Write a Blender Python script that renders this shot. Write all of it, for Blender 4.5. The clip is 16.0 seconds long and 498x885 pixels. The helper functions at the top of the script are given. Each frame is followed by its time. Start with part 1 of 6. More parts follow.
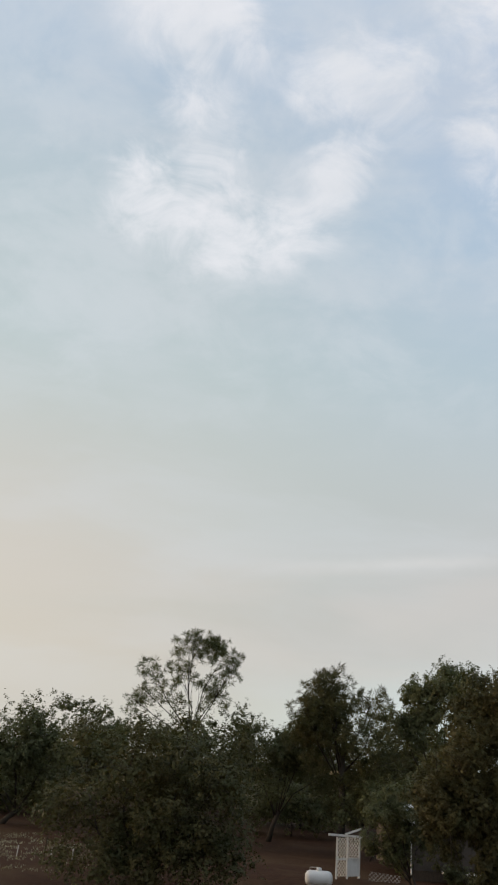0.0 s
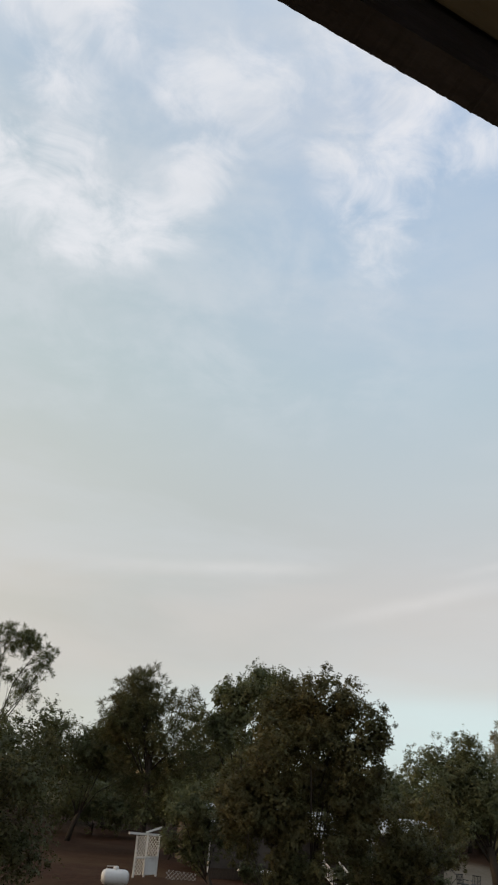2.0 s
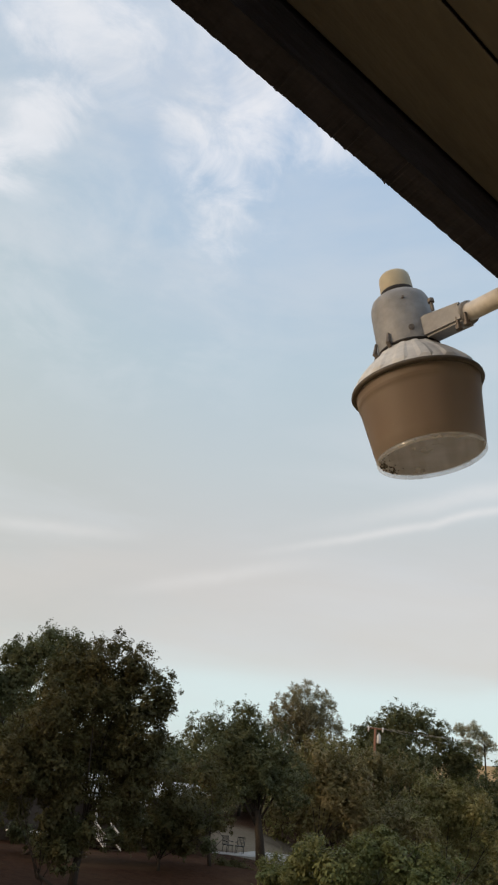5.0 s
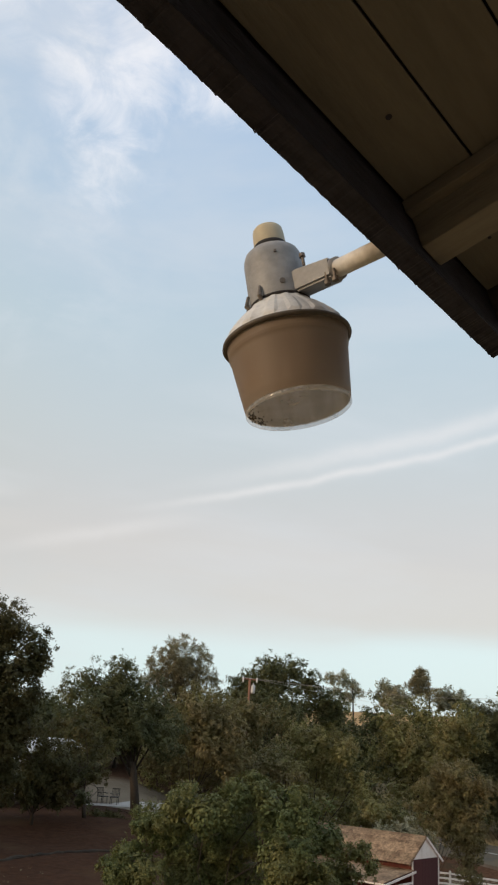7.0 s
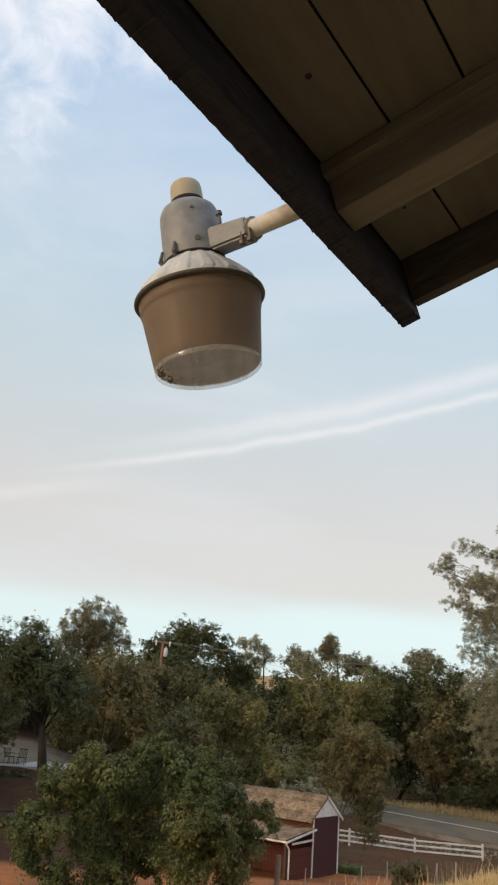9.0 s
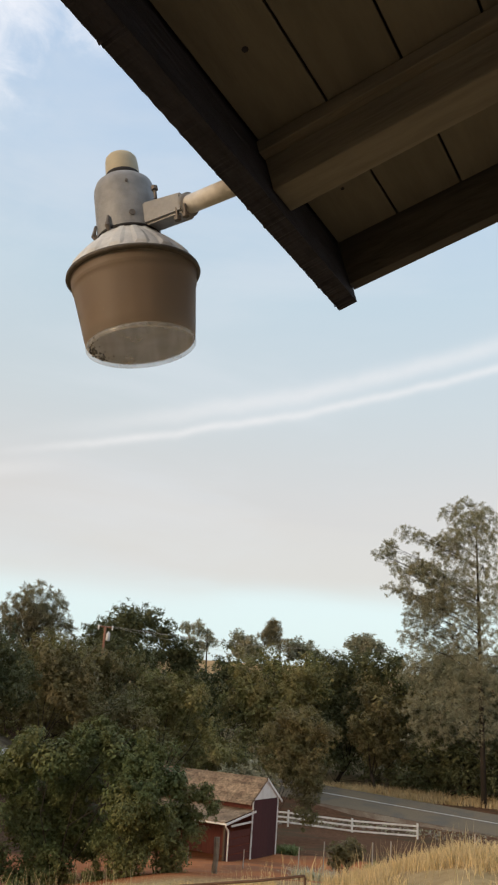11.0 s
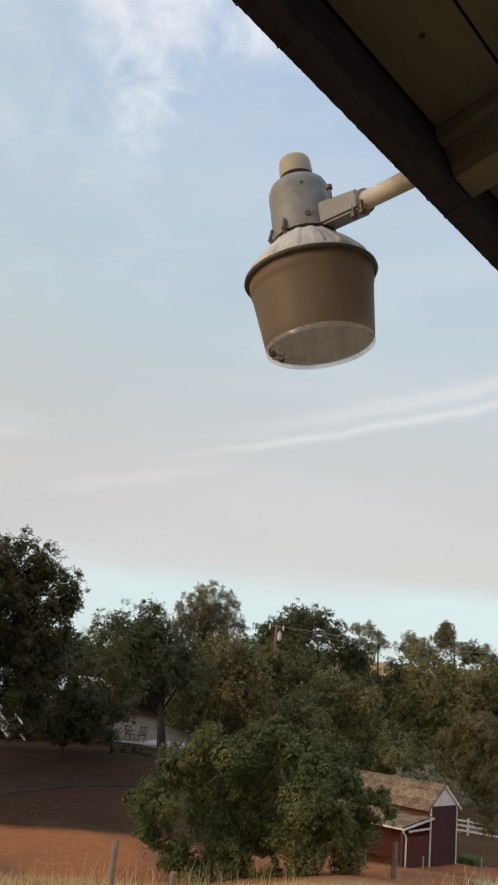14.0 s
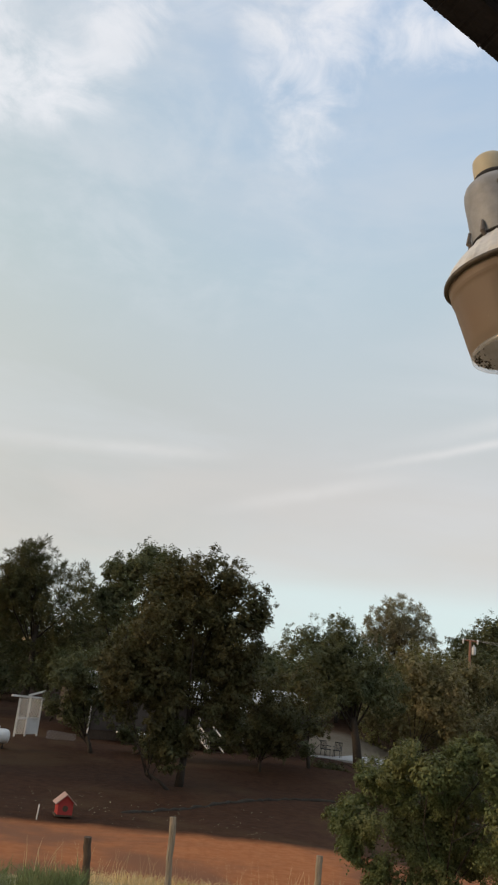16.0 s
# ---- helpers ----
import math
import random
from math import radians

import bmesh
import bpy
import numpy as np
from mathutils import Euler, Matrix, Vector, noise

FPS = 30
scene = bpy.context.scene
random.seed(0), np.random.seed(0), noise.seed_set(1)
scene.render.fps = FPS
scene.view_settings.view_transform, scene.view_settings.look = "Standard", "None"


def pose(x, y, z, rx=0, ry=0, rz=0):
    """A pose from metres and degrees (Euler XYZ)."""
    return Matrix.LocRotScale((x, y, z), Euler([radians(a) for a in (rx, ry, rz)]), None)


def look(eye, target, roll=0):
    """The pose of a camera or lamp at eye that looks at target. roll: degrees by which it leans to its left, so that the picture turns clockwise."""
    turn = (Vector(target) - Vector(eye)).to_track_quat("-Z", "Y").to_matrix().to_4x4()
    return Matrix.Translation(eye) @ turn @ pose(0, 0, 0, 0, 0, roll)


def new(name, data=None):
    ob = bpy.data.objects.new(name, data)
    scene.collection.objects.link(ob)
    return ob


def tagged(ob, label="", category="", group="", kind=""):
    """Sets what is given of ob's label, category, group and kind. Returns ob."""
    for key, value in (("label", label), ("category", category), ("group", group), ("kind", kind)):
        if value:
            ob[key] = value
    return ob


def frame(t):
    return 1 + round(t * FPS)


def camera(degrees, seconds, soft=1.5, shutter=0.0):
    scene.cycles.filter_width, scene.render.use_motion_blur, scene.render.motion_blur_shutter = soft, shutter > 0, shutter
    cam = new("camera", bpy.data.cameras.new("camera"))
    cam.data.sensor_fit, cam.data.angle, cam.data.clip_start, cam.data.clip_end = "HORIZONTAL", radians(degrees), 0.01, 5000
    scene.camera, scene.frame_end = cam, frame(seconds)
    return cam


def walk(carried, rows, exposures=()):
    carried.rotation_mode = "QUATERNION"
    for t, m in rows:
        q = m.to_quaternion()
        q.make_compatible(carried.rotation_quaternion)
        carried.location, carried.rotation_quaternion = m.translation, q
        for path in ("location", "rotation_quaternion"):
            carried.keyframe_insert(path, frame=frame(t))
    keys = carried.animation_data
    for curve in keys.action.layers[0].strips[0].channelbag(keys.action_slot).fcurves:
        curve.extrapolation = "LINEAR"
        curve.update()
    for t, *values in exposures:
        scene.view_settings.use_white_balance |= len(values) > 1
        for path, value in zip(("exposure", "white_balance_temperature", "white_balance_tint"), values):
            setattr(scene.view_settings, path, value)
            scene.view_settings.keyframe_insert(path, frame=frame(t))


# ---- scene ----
cam = camera(33.16, 16.0, soft=2.2)
PATH = [
    (0.00, pose(-0.174, 0.051, 7.054, 112.30, -4.09, 8.28)),
    (0.50, pose(-0.165, 0.046, 7.048, 112.95, -4.47, 4.37)),
    (1.00, pose(-0.152, 0.038, 7.043, 113.68, -4.63, 1.14)),
    (1.50, pose(-0.135, 0.033, 7.036, 113.54, -4.43, -1.56)),
    (2.00, pose(-0.117, 0.027, 7.030, 113.16, -4.44, -4.02)),
    (2.50, pose(-0.093, 0.025, 7.033, 113.41, -5.00, -6.93)),
    (3.00, pose(-0.084, 0.028, 7.037, 113.48, -5.51, -9.43)),
    (3.50, pose(-0.073, 0.035, 7.040, 112.97, -5.30, -11.87)),
    (4.00, pose(-0.064, 0.024, 7.029, 112.66, -5.41, -13.72)),
    (4.50, pose(-0.062, 0.015, 7.025, 112.55, -5.51, -15.65)),
    (5.00, pose(-0.051, 0.022, 7.026, 112.25, -5.69, -18.01)),
    (5.20, pose(-0.049, 0.020, 7.025, 111.97, -5.70, -18.95)),
    (6.25, pose(-0.038, 0.014, 7.017, 110.86, -4.66, -23.36)),
    (7.30, pose(-0.025, 0.002, 7.008, 109.63, -3.69, -26.89)),
    (7.50, pose(-0.020, -0.001, 7.007, 109.47, -3.82, -27.44)),
    (8.00, pose(-0.009, -0.001, 7.007, 108.96, -3.98, -29.01)),
    (8.50, pose(-0.002, -0.001, 7.004, 108.61, -4.07, -30.38)),
    (9.00, pose(-0.000, 0.000, 7.000, 108.05, -4.21, -31.81)),
    (9.50, pose(0.014, 0.004, 7.001, 107.56, -4.69, -32.86)),
    (10.00, pose(0.022, -0.003, 6.997, 107.16, -4.61, -33.96)),
    (10.20, pose(0.023, -0.002, 6.996, 106.97, -4.36, -34.46)),
    (11.25, pose(0.037, 0.003, 7.000, 107.40, -4.00, -35.68)),
    (12.30, pose(0.038, 0.014, 7.004, 107.84, -4.48, -33.21)),
    (12.50, pose(0.030, 0.006, 6.998, 107.74, -4.70, -32.27)),
    (13.00, pose(0.029, 0.016, 6.998, 107.23, -5.26, -29.87)),
    (13.50, pose(0.025, 0.023, 7.000, 106.84, -5.36, -27.41)),
    (14.00, pose(0.011, 0.029, 6.998, 106.41, -5.74, -24.32)),
    (14.50, pose(-0.004, 0.039, 6.999, 106.19, -6.14, -21.45)),
    (15.00, pose(-0.016, 0.047, 6.997, 105.72, -6.18, -18.40)),
    (15.50, pose(-0.024, 0.049, 6.998, 105.86, -6.16, -15.56)),
    (16.00, pose(-0.040, 0.049, 6.998, 106.03, -6.22, -11.70)),
]
EXPOSURES = [
    (0.0, -0.05), (5.0, 0.0), (7.5, 0.11), (9.5, 0.18), (11.2, 0.16), (13.0, 0.06), (16.0, 0.02),
]
walk(cam, PATH, EXPOSURES)

# ---- world: hazy evening sky with broken cloud ----
def nodes_of(mat_or_world):
    mat_or_world.use_nodes = True
    nt = mat_or_world.node_tree
    nt.nodes.clear()
    return nt


class Net:
    """Small wrapper to write node trees as expressions."""

    def __init__(self, tree):
        self.t = tree

    def n(self, kind, **kw):
        node = self.t.nodes.new(kind)
        for k, v in kw.items():
            if k == "op":
                node.operation = v
            elif k == "dtype":
                node.data_type = v
            elif k == "blend":
                node.blend_type = v
            elif k == "dims":
                node.noise_dimensions = v
        return node

    def put(self, sock, v):
        if isinstance(v, bpy.types.NodeSocket):
            self.t.links.new(v, sock)
        else:
            sock.default_value = v

    def m(self, op, a, b=0.0, c=None):
        node = self.n("ShaderNodeMath", op=op)
        self.put(node.inputs[0], a)
        self.put(node.inputs[1], b)
        if c is not None:
            self.put(node.inputs[2], c)
        return node.outputs[0]

    def noise(self, vec, scale, detail=4.0, rough=0.55, distort=0.0):
        node = self.n("ShaderNodeTexNoise")
        if vec is not None:
            self.put(node.inputs["Vector"], vec)
        self.put(node.inputs["Scale"], scale)
        self.put(node.inputs["Detail"], detail)
        self.put(node.inputs["Roughness"], rough)
        self.put(node.inputs["Distortion"], distort)
        return node.outputs[0]

    def smooth(self, v, lo, hi, a=0.0, b=1.0):
        node = self.n("ShaderNodeMapRange")
        node.interpolation_type = "SMOOTHSTEP"
        for i, x in enumerate((v, lo, hi, a, b)):
            self.put(node.inputs[i], x)
        return node.outputs[0]

    def mix(self, f, a, b, blend="MIX"):
        node = self.n("ShaderNodeMix", dtype="RGBA", blend=blend)
        self.put(node.inputs[0], f)
        self.put(node.inputs[6], a if isinstance(a, bpy.types.NodeSocket) else (*a, 1))
        self.put(node.inputs[7], b if isinstance(b, bpy.types.NodeSocket) else (*b, 1))
        return node.outputs[2]

    def ramp(self, f, stops):
        node = self.n("ShaderNodeValToRGB")
        self.put(node.inputs[0], f)
        e = node.color_ramp.elements
        while len(e) < len(stops):
            e.new(0.5)
        for el, (p, c) in zip(e, stops):
            el.position, el.color = p, (*c, 1)
        return node.outputs[0]

    def combine(self, x, y, z):
        node = self.n("ShaderNodeCombineXYZ")
        for i, v in enumerate((x, y, z)):
            self.put(node.inputs[i], v)
        return node.outputs[0]


def make_world():
    world = bpy.data.worlds.new("sky")
    scene.world = world
    k = Net(nodes_of(world))
    co = k.n("ShaderNodeTexCoord").outputs["Generated"]
    sep = k.n("ShaderNodeSeparateXYZ")
    k.put(sep.inputs[0], co)
    X, Y, Z = sep.outputs
    el = k.m("MULTIPLY", k.m("ARCSINE", Z), 57.2958)
    az = k.m("MULTIPLY", k.m("ARCTAN2", X, Y), 57.2958)      # degrees to the right of +y
    # clear air, by height above the horizon
    clear = k.ramp(k.m("DIVIDE", k.m("ADD", el, 4.0), 94.0), [
        (0.0, (0.58, 0.58, 0.55)), (0.043, (0.66, 0.73, 0.72)), (0.085, (0.675, 0.805, 0.815)), (0.112, (0.665, 0.79, 0.81)), (0.133, (0.60, 0.605, 0.605)),
        (0.17, (0.575, 0.55, 0.54)), (0.213, (0.555, 0.56, 0.555)), (0.255, (0.525, 0.57, 0.585)), (0.33, (0.475, 0.57, 0.63)),
        (0.415, (0.435, 0.55, 0.68)), (0.52, (0.415, 0.53, 0.70)), (0.66, (0.62, 0.69, 0.76)), (1.0, (0.78, 0.82, 0.86))])
    # warm haze low down, towards the set sun
    warm = k.m("MULTIPLY", k.smooth(az, 16.0, -24.0), k.smooth(el, 30.0, 10.0))
    clear = k.mix(k.m("MULTIPLY", warm, 0.85), clear, (0.59, 0.545, 0.475))
    dull = k.m("MULTIPLY", k.smooth(az, 16.0, -6.0), k.m("MULTIPLY", k.smooth(el, 3.0, 8.0), k.smooth(el, 26.0, 14.0)))
    clear = k.mix(k.m("MULTIPLY", dull, 0.55), clear, (0.475, 0.465, 0.440))
    # paler, greener air above it
    pale = k.m("MULTIPLY", k.smooth(az, 16.0, -20.0), k.m("MULTIPLY", k.smooth(el, 8.0, 16.0), k.smooth(el, 58.0, 30.0)))
    clear = k.mix(k.m("MULTIPLY", pale, 0.75), clear, (0.520, 0.585, 0.560))
    # grey-pink smoke band
    band_n = k.noise(k.combine(k.m("MULTIPLY", az, 0.03), k.m("MULTIPLY", el, 0.16), 3.0), 1.6, 4.0, 0.5, 0.4)
    band = k.m("MULTIPLY", k.smooth(el, 5.5, 8.5), k.smooth(el, 17.0, 11.5))
    band = k.m("MULTIPLY", band, k.smooth(band_n, 0.25, 0.6))
    clear = k.mix(k.m("MULTIPLY", band, 0.75), clear, (0.615, 0.580, 0.550))
    low = k.m("MULTIPLY", k.smooth(az, 2.0, -27.0), k.m("MULTIPLY", k.smooth(el, 29.0, 13.0), k.smooth(el, 2.0, 6.0)))
    clear = k.mix(k.m("MULTIPLY", low, 0.85), clear, (0.620, 0.560, 0.485))
    # ragged high cloud
    lift = k.m("ADD", k.m("MAXIMUM", Z, 0.0), 0.25)
    p = k.combine(k.m("DIVIDE", X, lift), k.m("DIVIDE", Y, lift), 0.7)
    big = k.noise(p, 3.6, 4.0, 0.55, 0.7)
    fine = k.noise(p, 12.0, 9.0, 0.62, 0.5)
    cover = k.m("ADD", k.m("MULTIPLY", big, 0.4), k.m("MULTIPLY", fine, 0.6))

    def patch(a0, e0, ra, re, lean=0.0):
        da = k.m("SUBTRACT", az, a0)
        de = k.m("SUBTRACT", el, e0)
        u = k.m("DIVIDE", k.m("SUBTRACT", da, k.m("MULTIPLY", de, lean)), ra)
        v = k.m("DIVIDE", de, re)
        return k.m("POWER", 2.718, k.m("MULTIPLY", k.m("ADD", k.m("MULTIPLY", u, u), k.m("MULTIPLY", v, v)), -1.0))

    where = None
    for q in CLOUDS:
        s = patch(*q)
        where = s if where is None else k.m("MAXIMUM", where, s)
    amount = k.smooth(k.m("ADD", cover, k.m("MULTIPLY", where, 0.23)), 0.51, 0.80)
    amount = k.m("MULTIPLY", amount, k.smooth(where, 0.02, 0.50))
    amount = k.m("MULTIPLY", amount, k.smooth(el, 15.0, 24.0))
    sky = k.mix(k.m("MULTIPLY", amount, 0.88), clear, (0.90, 0.89, 0.91))
    mottle = k.m("MULTIPLY", k.smooth(k.noise(p, 6.5, 7.0, 0.62, 0.3), 0.40, 0.68), k.m("MULTIPLY", k.smooth(el, 19.0, 31.0), k.smooth(az, 26.0, 4.0)))
    sky = k.mix(k.m("MULTIPLY", mottle, 0.38), sky, (0.70, 0.73, 0.76))
    # thin veil and two old vapour trails
    veil = k.smooth(k.noise(k.combine(k.m("MULTIPLY", az, 0.035), k.m("MULTIPLY", el, 0.12), 9.0), 1.3, 5.0, 0.55, 0.3), 0.42, 0.75)
    sky = k.mix(k.m("MULTIPLY", veil, 0.35), sky, (0.66, 0.68, 0.71))
    for a0, e0, slope, wide, power, f0, f1, f2 in TRAILS:
        off = k.m("SUBTRACT", el, k.m("ADD", e0, k.m("MULTIPLY", k.m("SUBTRACT", az, a0), slope)))
        off = k.m("ADD", off, k.m("MULTIPLY", k.m("SUBTRACT", k.noise(k.combine(k.m("MULTIPLY", az, 0.2), 0.0, a0), 1.0, 3.0), 0.5), 0.8))
        line = k.m("POWER", 2.718, k.m("MULTIPLY", k.m("POWER", k.m("DIVIDE", k.m("ABSOLUTE", off), wide), 2.0), -1.0))
        line = k.m("MULTIPLY", line, k.m("ADD", 0.55, k.m("MULTIPLY", fine, 0.8)))
        line = k.m("MULTIPLY", line, k.m("MULTIPLY", k.smooth(az, f0, f1), k.smooth(az, f2, f2 - 8.0)))
        sky = k.mix(k.m("MULTIPLY", line, power), sky, (0.80, 0.765, 0.745))
    # physical sky under it, for the part overhead and behind
    nish = k.n("ShaderNodeTexSky")
    nish.sky_type = "NISHITA"
    nish.sun_disc = False
    nish.sun_elevation = radians(9)
    nish.sun_rotation = radians(SUN_AZ)
    nish.dust_density = 5.0
    air = k.n("ShaderNodeBackground")
    k.put(air.inputs[0], nish.outputs[0])
    air.inputs[1].default_value = 0.05
    veiled = k.n("ShaderNodeBackground")
    k.put(veiled.inputs[0], sky)
    veiled.inputs[1].default_value = 0.94
    both = k.n("ShaderNodeAddShader")
    k.t.links.new(air.outputs[0], both.inputs[0])
    k.t.links.new(veiled.outputs[0], both.inputs[1])
    out = k.n("ShaderNodeOutputWorld")
    k.t.links.new(both.outputs[0], out.inputs[0])


SUN_AZ = -92.0
CLOUDS = [(-16.3, 43.0, 4.0, 6.0, -0.2), (-17.0, 49.5, 8.0, 4.5, 0.0), (-4.8, 39.5, 3.6, 4.2, 0.5), (-13.5, 36.3, 6.5, 3.2, 0.0), (-20.5, 38.5, 3.2, 4.0, 0.0), (-1.0, 46.0, 9.0, 3.4, 0.0), (8.0, 43.0, 3.0, 4.0, 0.0), (12.3, 41.0, 4.2, 6.5, 0.15), (21.5, 42.2, 5.5, 2.2, 0.2), (-8.0, 37.0, 4.0, 3.0, 0.0), (13.0, 49.0, 10.0, 5.0, 0.0)]
# vapour trails: reference azimuth and height, slope, width, strength, fade in, full, fade out
TRAILS = [(35.0, 18.8, 0.225, 0.30, 0.55, 14.0, 27.0, 90.0), (35.0, 20.1, 0.235, 0.60, 0.45, 16.0, 34.0, 90.0), (0.0, 14.4, 0.06, 0.45, 0.35, -12.0, 2.0, 11.0), (14.0, 12.7, 0.25, 0.5, 0.28, 6.0, 13.0, 24.0)]
make_world()
sun = new("sun", bpy.data.lights.new("sun", "SUN"))
sun.data.energy, sun.data.angle, sun.data.color = 1.25, radians(10), (1.0, 0.72, 0.48)
sun.matrix_world = look((-100.0, -3.5, 22), (0, 0, 0))

# ---- materials ----
def material(name, colour, rough=0.85, metal=0.0, vary=0.25, scale=3.0, tint=None, tint_scale=0.6, bump=0.3, bump_scale=30.0, stretch=(1, 1, 1), island=0.0, per_object=0.0, spec=0.3):
    """Base colour with fine grain, large stains towards tint, relief."""
    mat = bpy.data.materials.new(name)
    k = Net(nodes_of(mat))
    co = k.n("ShaderNodeTexCoord").outputs["Object"]
    mp = k.n("ShaderNodeMapping")
    k.put(mp.inputs[0], co)
    mp.inputs["Scale"].default_value = stretch
    v = mp.outputs[0]
    grain = k.noise(v, scale * 6, 6.0, 0.6)
    large = k.noise(v, tint_scale, 4.0, 0.55, 0.3)
    col = k.mix(k.smooth(large, 0.40, 0.68), colour, tint or tuple(c * 0.72 for c in colour))
    val = k.m("ADD", 1.0 - vary / 2, k.m("MULTIPLY", k.smooth(grain, 0.3, 0.7), vary))
    if island:
        geo = k.n("ShaderNodeNewGeometry")
        val = k.m("MULTIPLY", val, k.m("ADD", 1.0 - island / 2, k.m("MULTIPLY", geo.outputs["Random Per Island"], island)))
    if per_object:
        info = k.n("ShaderNodeObjectInfo")
        val = k.m("MULTIPLY", val, k.m("ADD", 1.0 - per_object / 2, k.m("MULTIPLY", info.outputs["Random"], per_object)))
    grey = k.n("ShaderNodeCombineColor")
    for i in range(3):
        k.put(grey.inputs[i], val)
    col = k.mix(1.0, col, grey.outputs[0], "MULTIPLY")
    bsdf = k.n("ShaderNodeBsdfPrincipled")
    k.put(bsdf.inputs["Base Color"], col)
    k.put(bsdf.inputs["Roughness"], k.m("ADD", rough - 0.08, k.m("MULTIPLY", grain, 0.16)))
    bsdf.inputs["Metallic"].default_value = metal
    bsdf.inputs["Specular IOR Level"].default_value = spec
    if bump:
        b = k.n("ShaderNodeBump")
        b.inputs["Strength"].default_value = bump
        b.inputs["Distance"].default_value = 0.02
        k.put(b.inputs["Height"], k.noise(v, bump_scale, 6.0, 0.6))
        k.put(bsdf.inputs["Normal"], b.outputs[0])
    out = k.n("ShaderNodeOutputMaterial")
    k.t.links.new(bsdf.outputs[0], out.inputs[0])
    return mat


def leaf_material(name, colour, tint, glow=0.28):
    """Foliage: colour varies leaf by leaf and branch by branch, with light passing through."""
    mat = bpy.data.materials.new(name)
    k = Net(nodes_of(mat))
    co = k.n("ShaderNodeTexCoord").outputs["Object"]
    geo = k.n("ShaderNodeNewGeometry").outputs["Random Per Island"]
    branch = k.smooth(k.noise(co, 0.55, 3.0, 0.6), 0.36, 0.66)
    col = k.mix(branch, colour, tint)
    val = k.m("ADD", 0.72, k.m("MULTIPLY", geo, 0.56))
    grey = k.n("ShaderNodeCombineColor")
    for i in range(3):
        k.put(grey.inputs[i], val)
    col = k.mix(1.0, col, grey.outputs[0], "MULTIPLY")
    d = k.n("ShaderNodeBsdfPrincipled")
    k.put(d.inputs["Base Color"], col)
    d.inputs["Roughness"].default_value = 0.6
    d.inputs["Specular IOR Level"].default_value = 0.25
    tr = k.n("ShaderNodeBsdfTranslucent")
    k.put(tr.inputs[0], k.mix(1.0, col, (1.0, 1.0, 0.6), "MULTIPLY"))
    mx = k.n("ShaderNodeMixShader")
    mx.inputs[0].default_value = glow
    k.t.links.new(d.outputs[0], mx.inputs[1])
    k.t.links.new(tr.outputs[0], mx.inputs[2])
    out = k.n("ShaderNodeOutputMaterial")
    k.t.links.new(mx.outputs[0], out.inputs[0])
    return mat


LEAF = {
    "oak": leaf_material("oak_leaf", (0.060, 0.066, 0.028), (0.092, 0.083, 0.034)),
    "dark": leaf_material("dark_leaf", (0.092, 0.106, 0.052), (0.130, 0.130, 0.060)),
    "olive": leaf_material("olive_leaf", (0.185, 0.188, 0.076), (0.240, 0.208, 0.090)),
    "shade": leaf_material("shaded_oak_leaf", (0.070, 0.072, 0.030), (0.100, 0.086, 0.035)),
    "brown": leaf_material("dry_leaf", (0.205, 0.168, 0.084), (0.170, 0.160, 0.075)),
    "green": leaf_material("green_leaf", (0.108, 0.138, 0.055), (0.160, 0.160, 0.062)),
    "pine": leaf_material("pine_needle", (0.200, 0.185, 0.120), (0.240, 0.208, 0.132)),
    "grey": leaf_material("grey_pine_needle", (0.270, 0.270, 0.190), (0.320, 0.295, 0.205)),
}
BARK = material("bark", (0.045, 0.036, 0.028), 0.95, vary=0.5, scale=4, tint=(0.028, 0.022, 0.018), bump=0.8, bump_scale=18, stretch=(1, 1, 0.25))
PALE_BARK = material("pale_bark", (0.22, 0.19, 0.15), 0.95, vary=0.5, scale=4, bump=0.8, bump_scale=18, stretch=(1, 1, 0.25))


# ---- mesh helpers ----
def part(name, bm, mat, parent=None, label="", smooth=False):
    me = bpy.data.meshes.new(name)
    bm.to_mesh(me)
    bm.free()
    if smooth:
        me.polygons.foreach_set("use_smooth", [True] * len(me.polygons))
    me.materials.append(mat)
    ob = new(name, me)
    if parent is not None:
        ob.parent = parent
    if label:
        tagged(ob, label)
    return ob


def empty(name, at, label, category, group="", kind="", rz=0.0):
    ob = new(name)
    ob.empty_display_size = 0.1
    ob.matrix_world = pose(*at, 0, 0, rz)
    return tagged(ob, label, category, group, kind)


def add_box(bm, size, at, turn=None, bevel=0.0):
    """A box of that size centred at a place, bevelled, its faces joined to bm."""
    tmp = bmesh.new()
    bmesh.ops.create_cube(tmp, size=1.0)
    bmesh.ops.scale(tmp, vec=size, verts=tmp.verts)
    if bevel:
        bmesh.ops.bevel(tmp, geom=tmp.edges[:] + tmp.verts[:], offset=bevel, segments=2, affect="EDGES", profile=0.6)
    m = Matrix.Translation(at) @ (turn.to_4x4() if turn is not None else Matrix())
    tmp.transform(m)
    join(bm, tmp)
    return bm


def join(bm, tmp):
    me = bpy.data.meshes.new("tmp")
    tmp.to_mesh(me)
    tmp.free()
    bm.from_mesh(me)
    bpy.data.meshes.remove(me)


def box(size, at, turn=None, bevel=0.0):
    return add_box(bmesh.new(), size, at, turn, bevel)


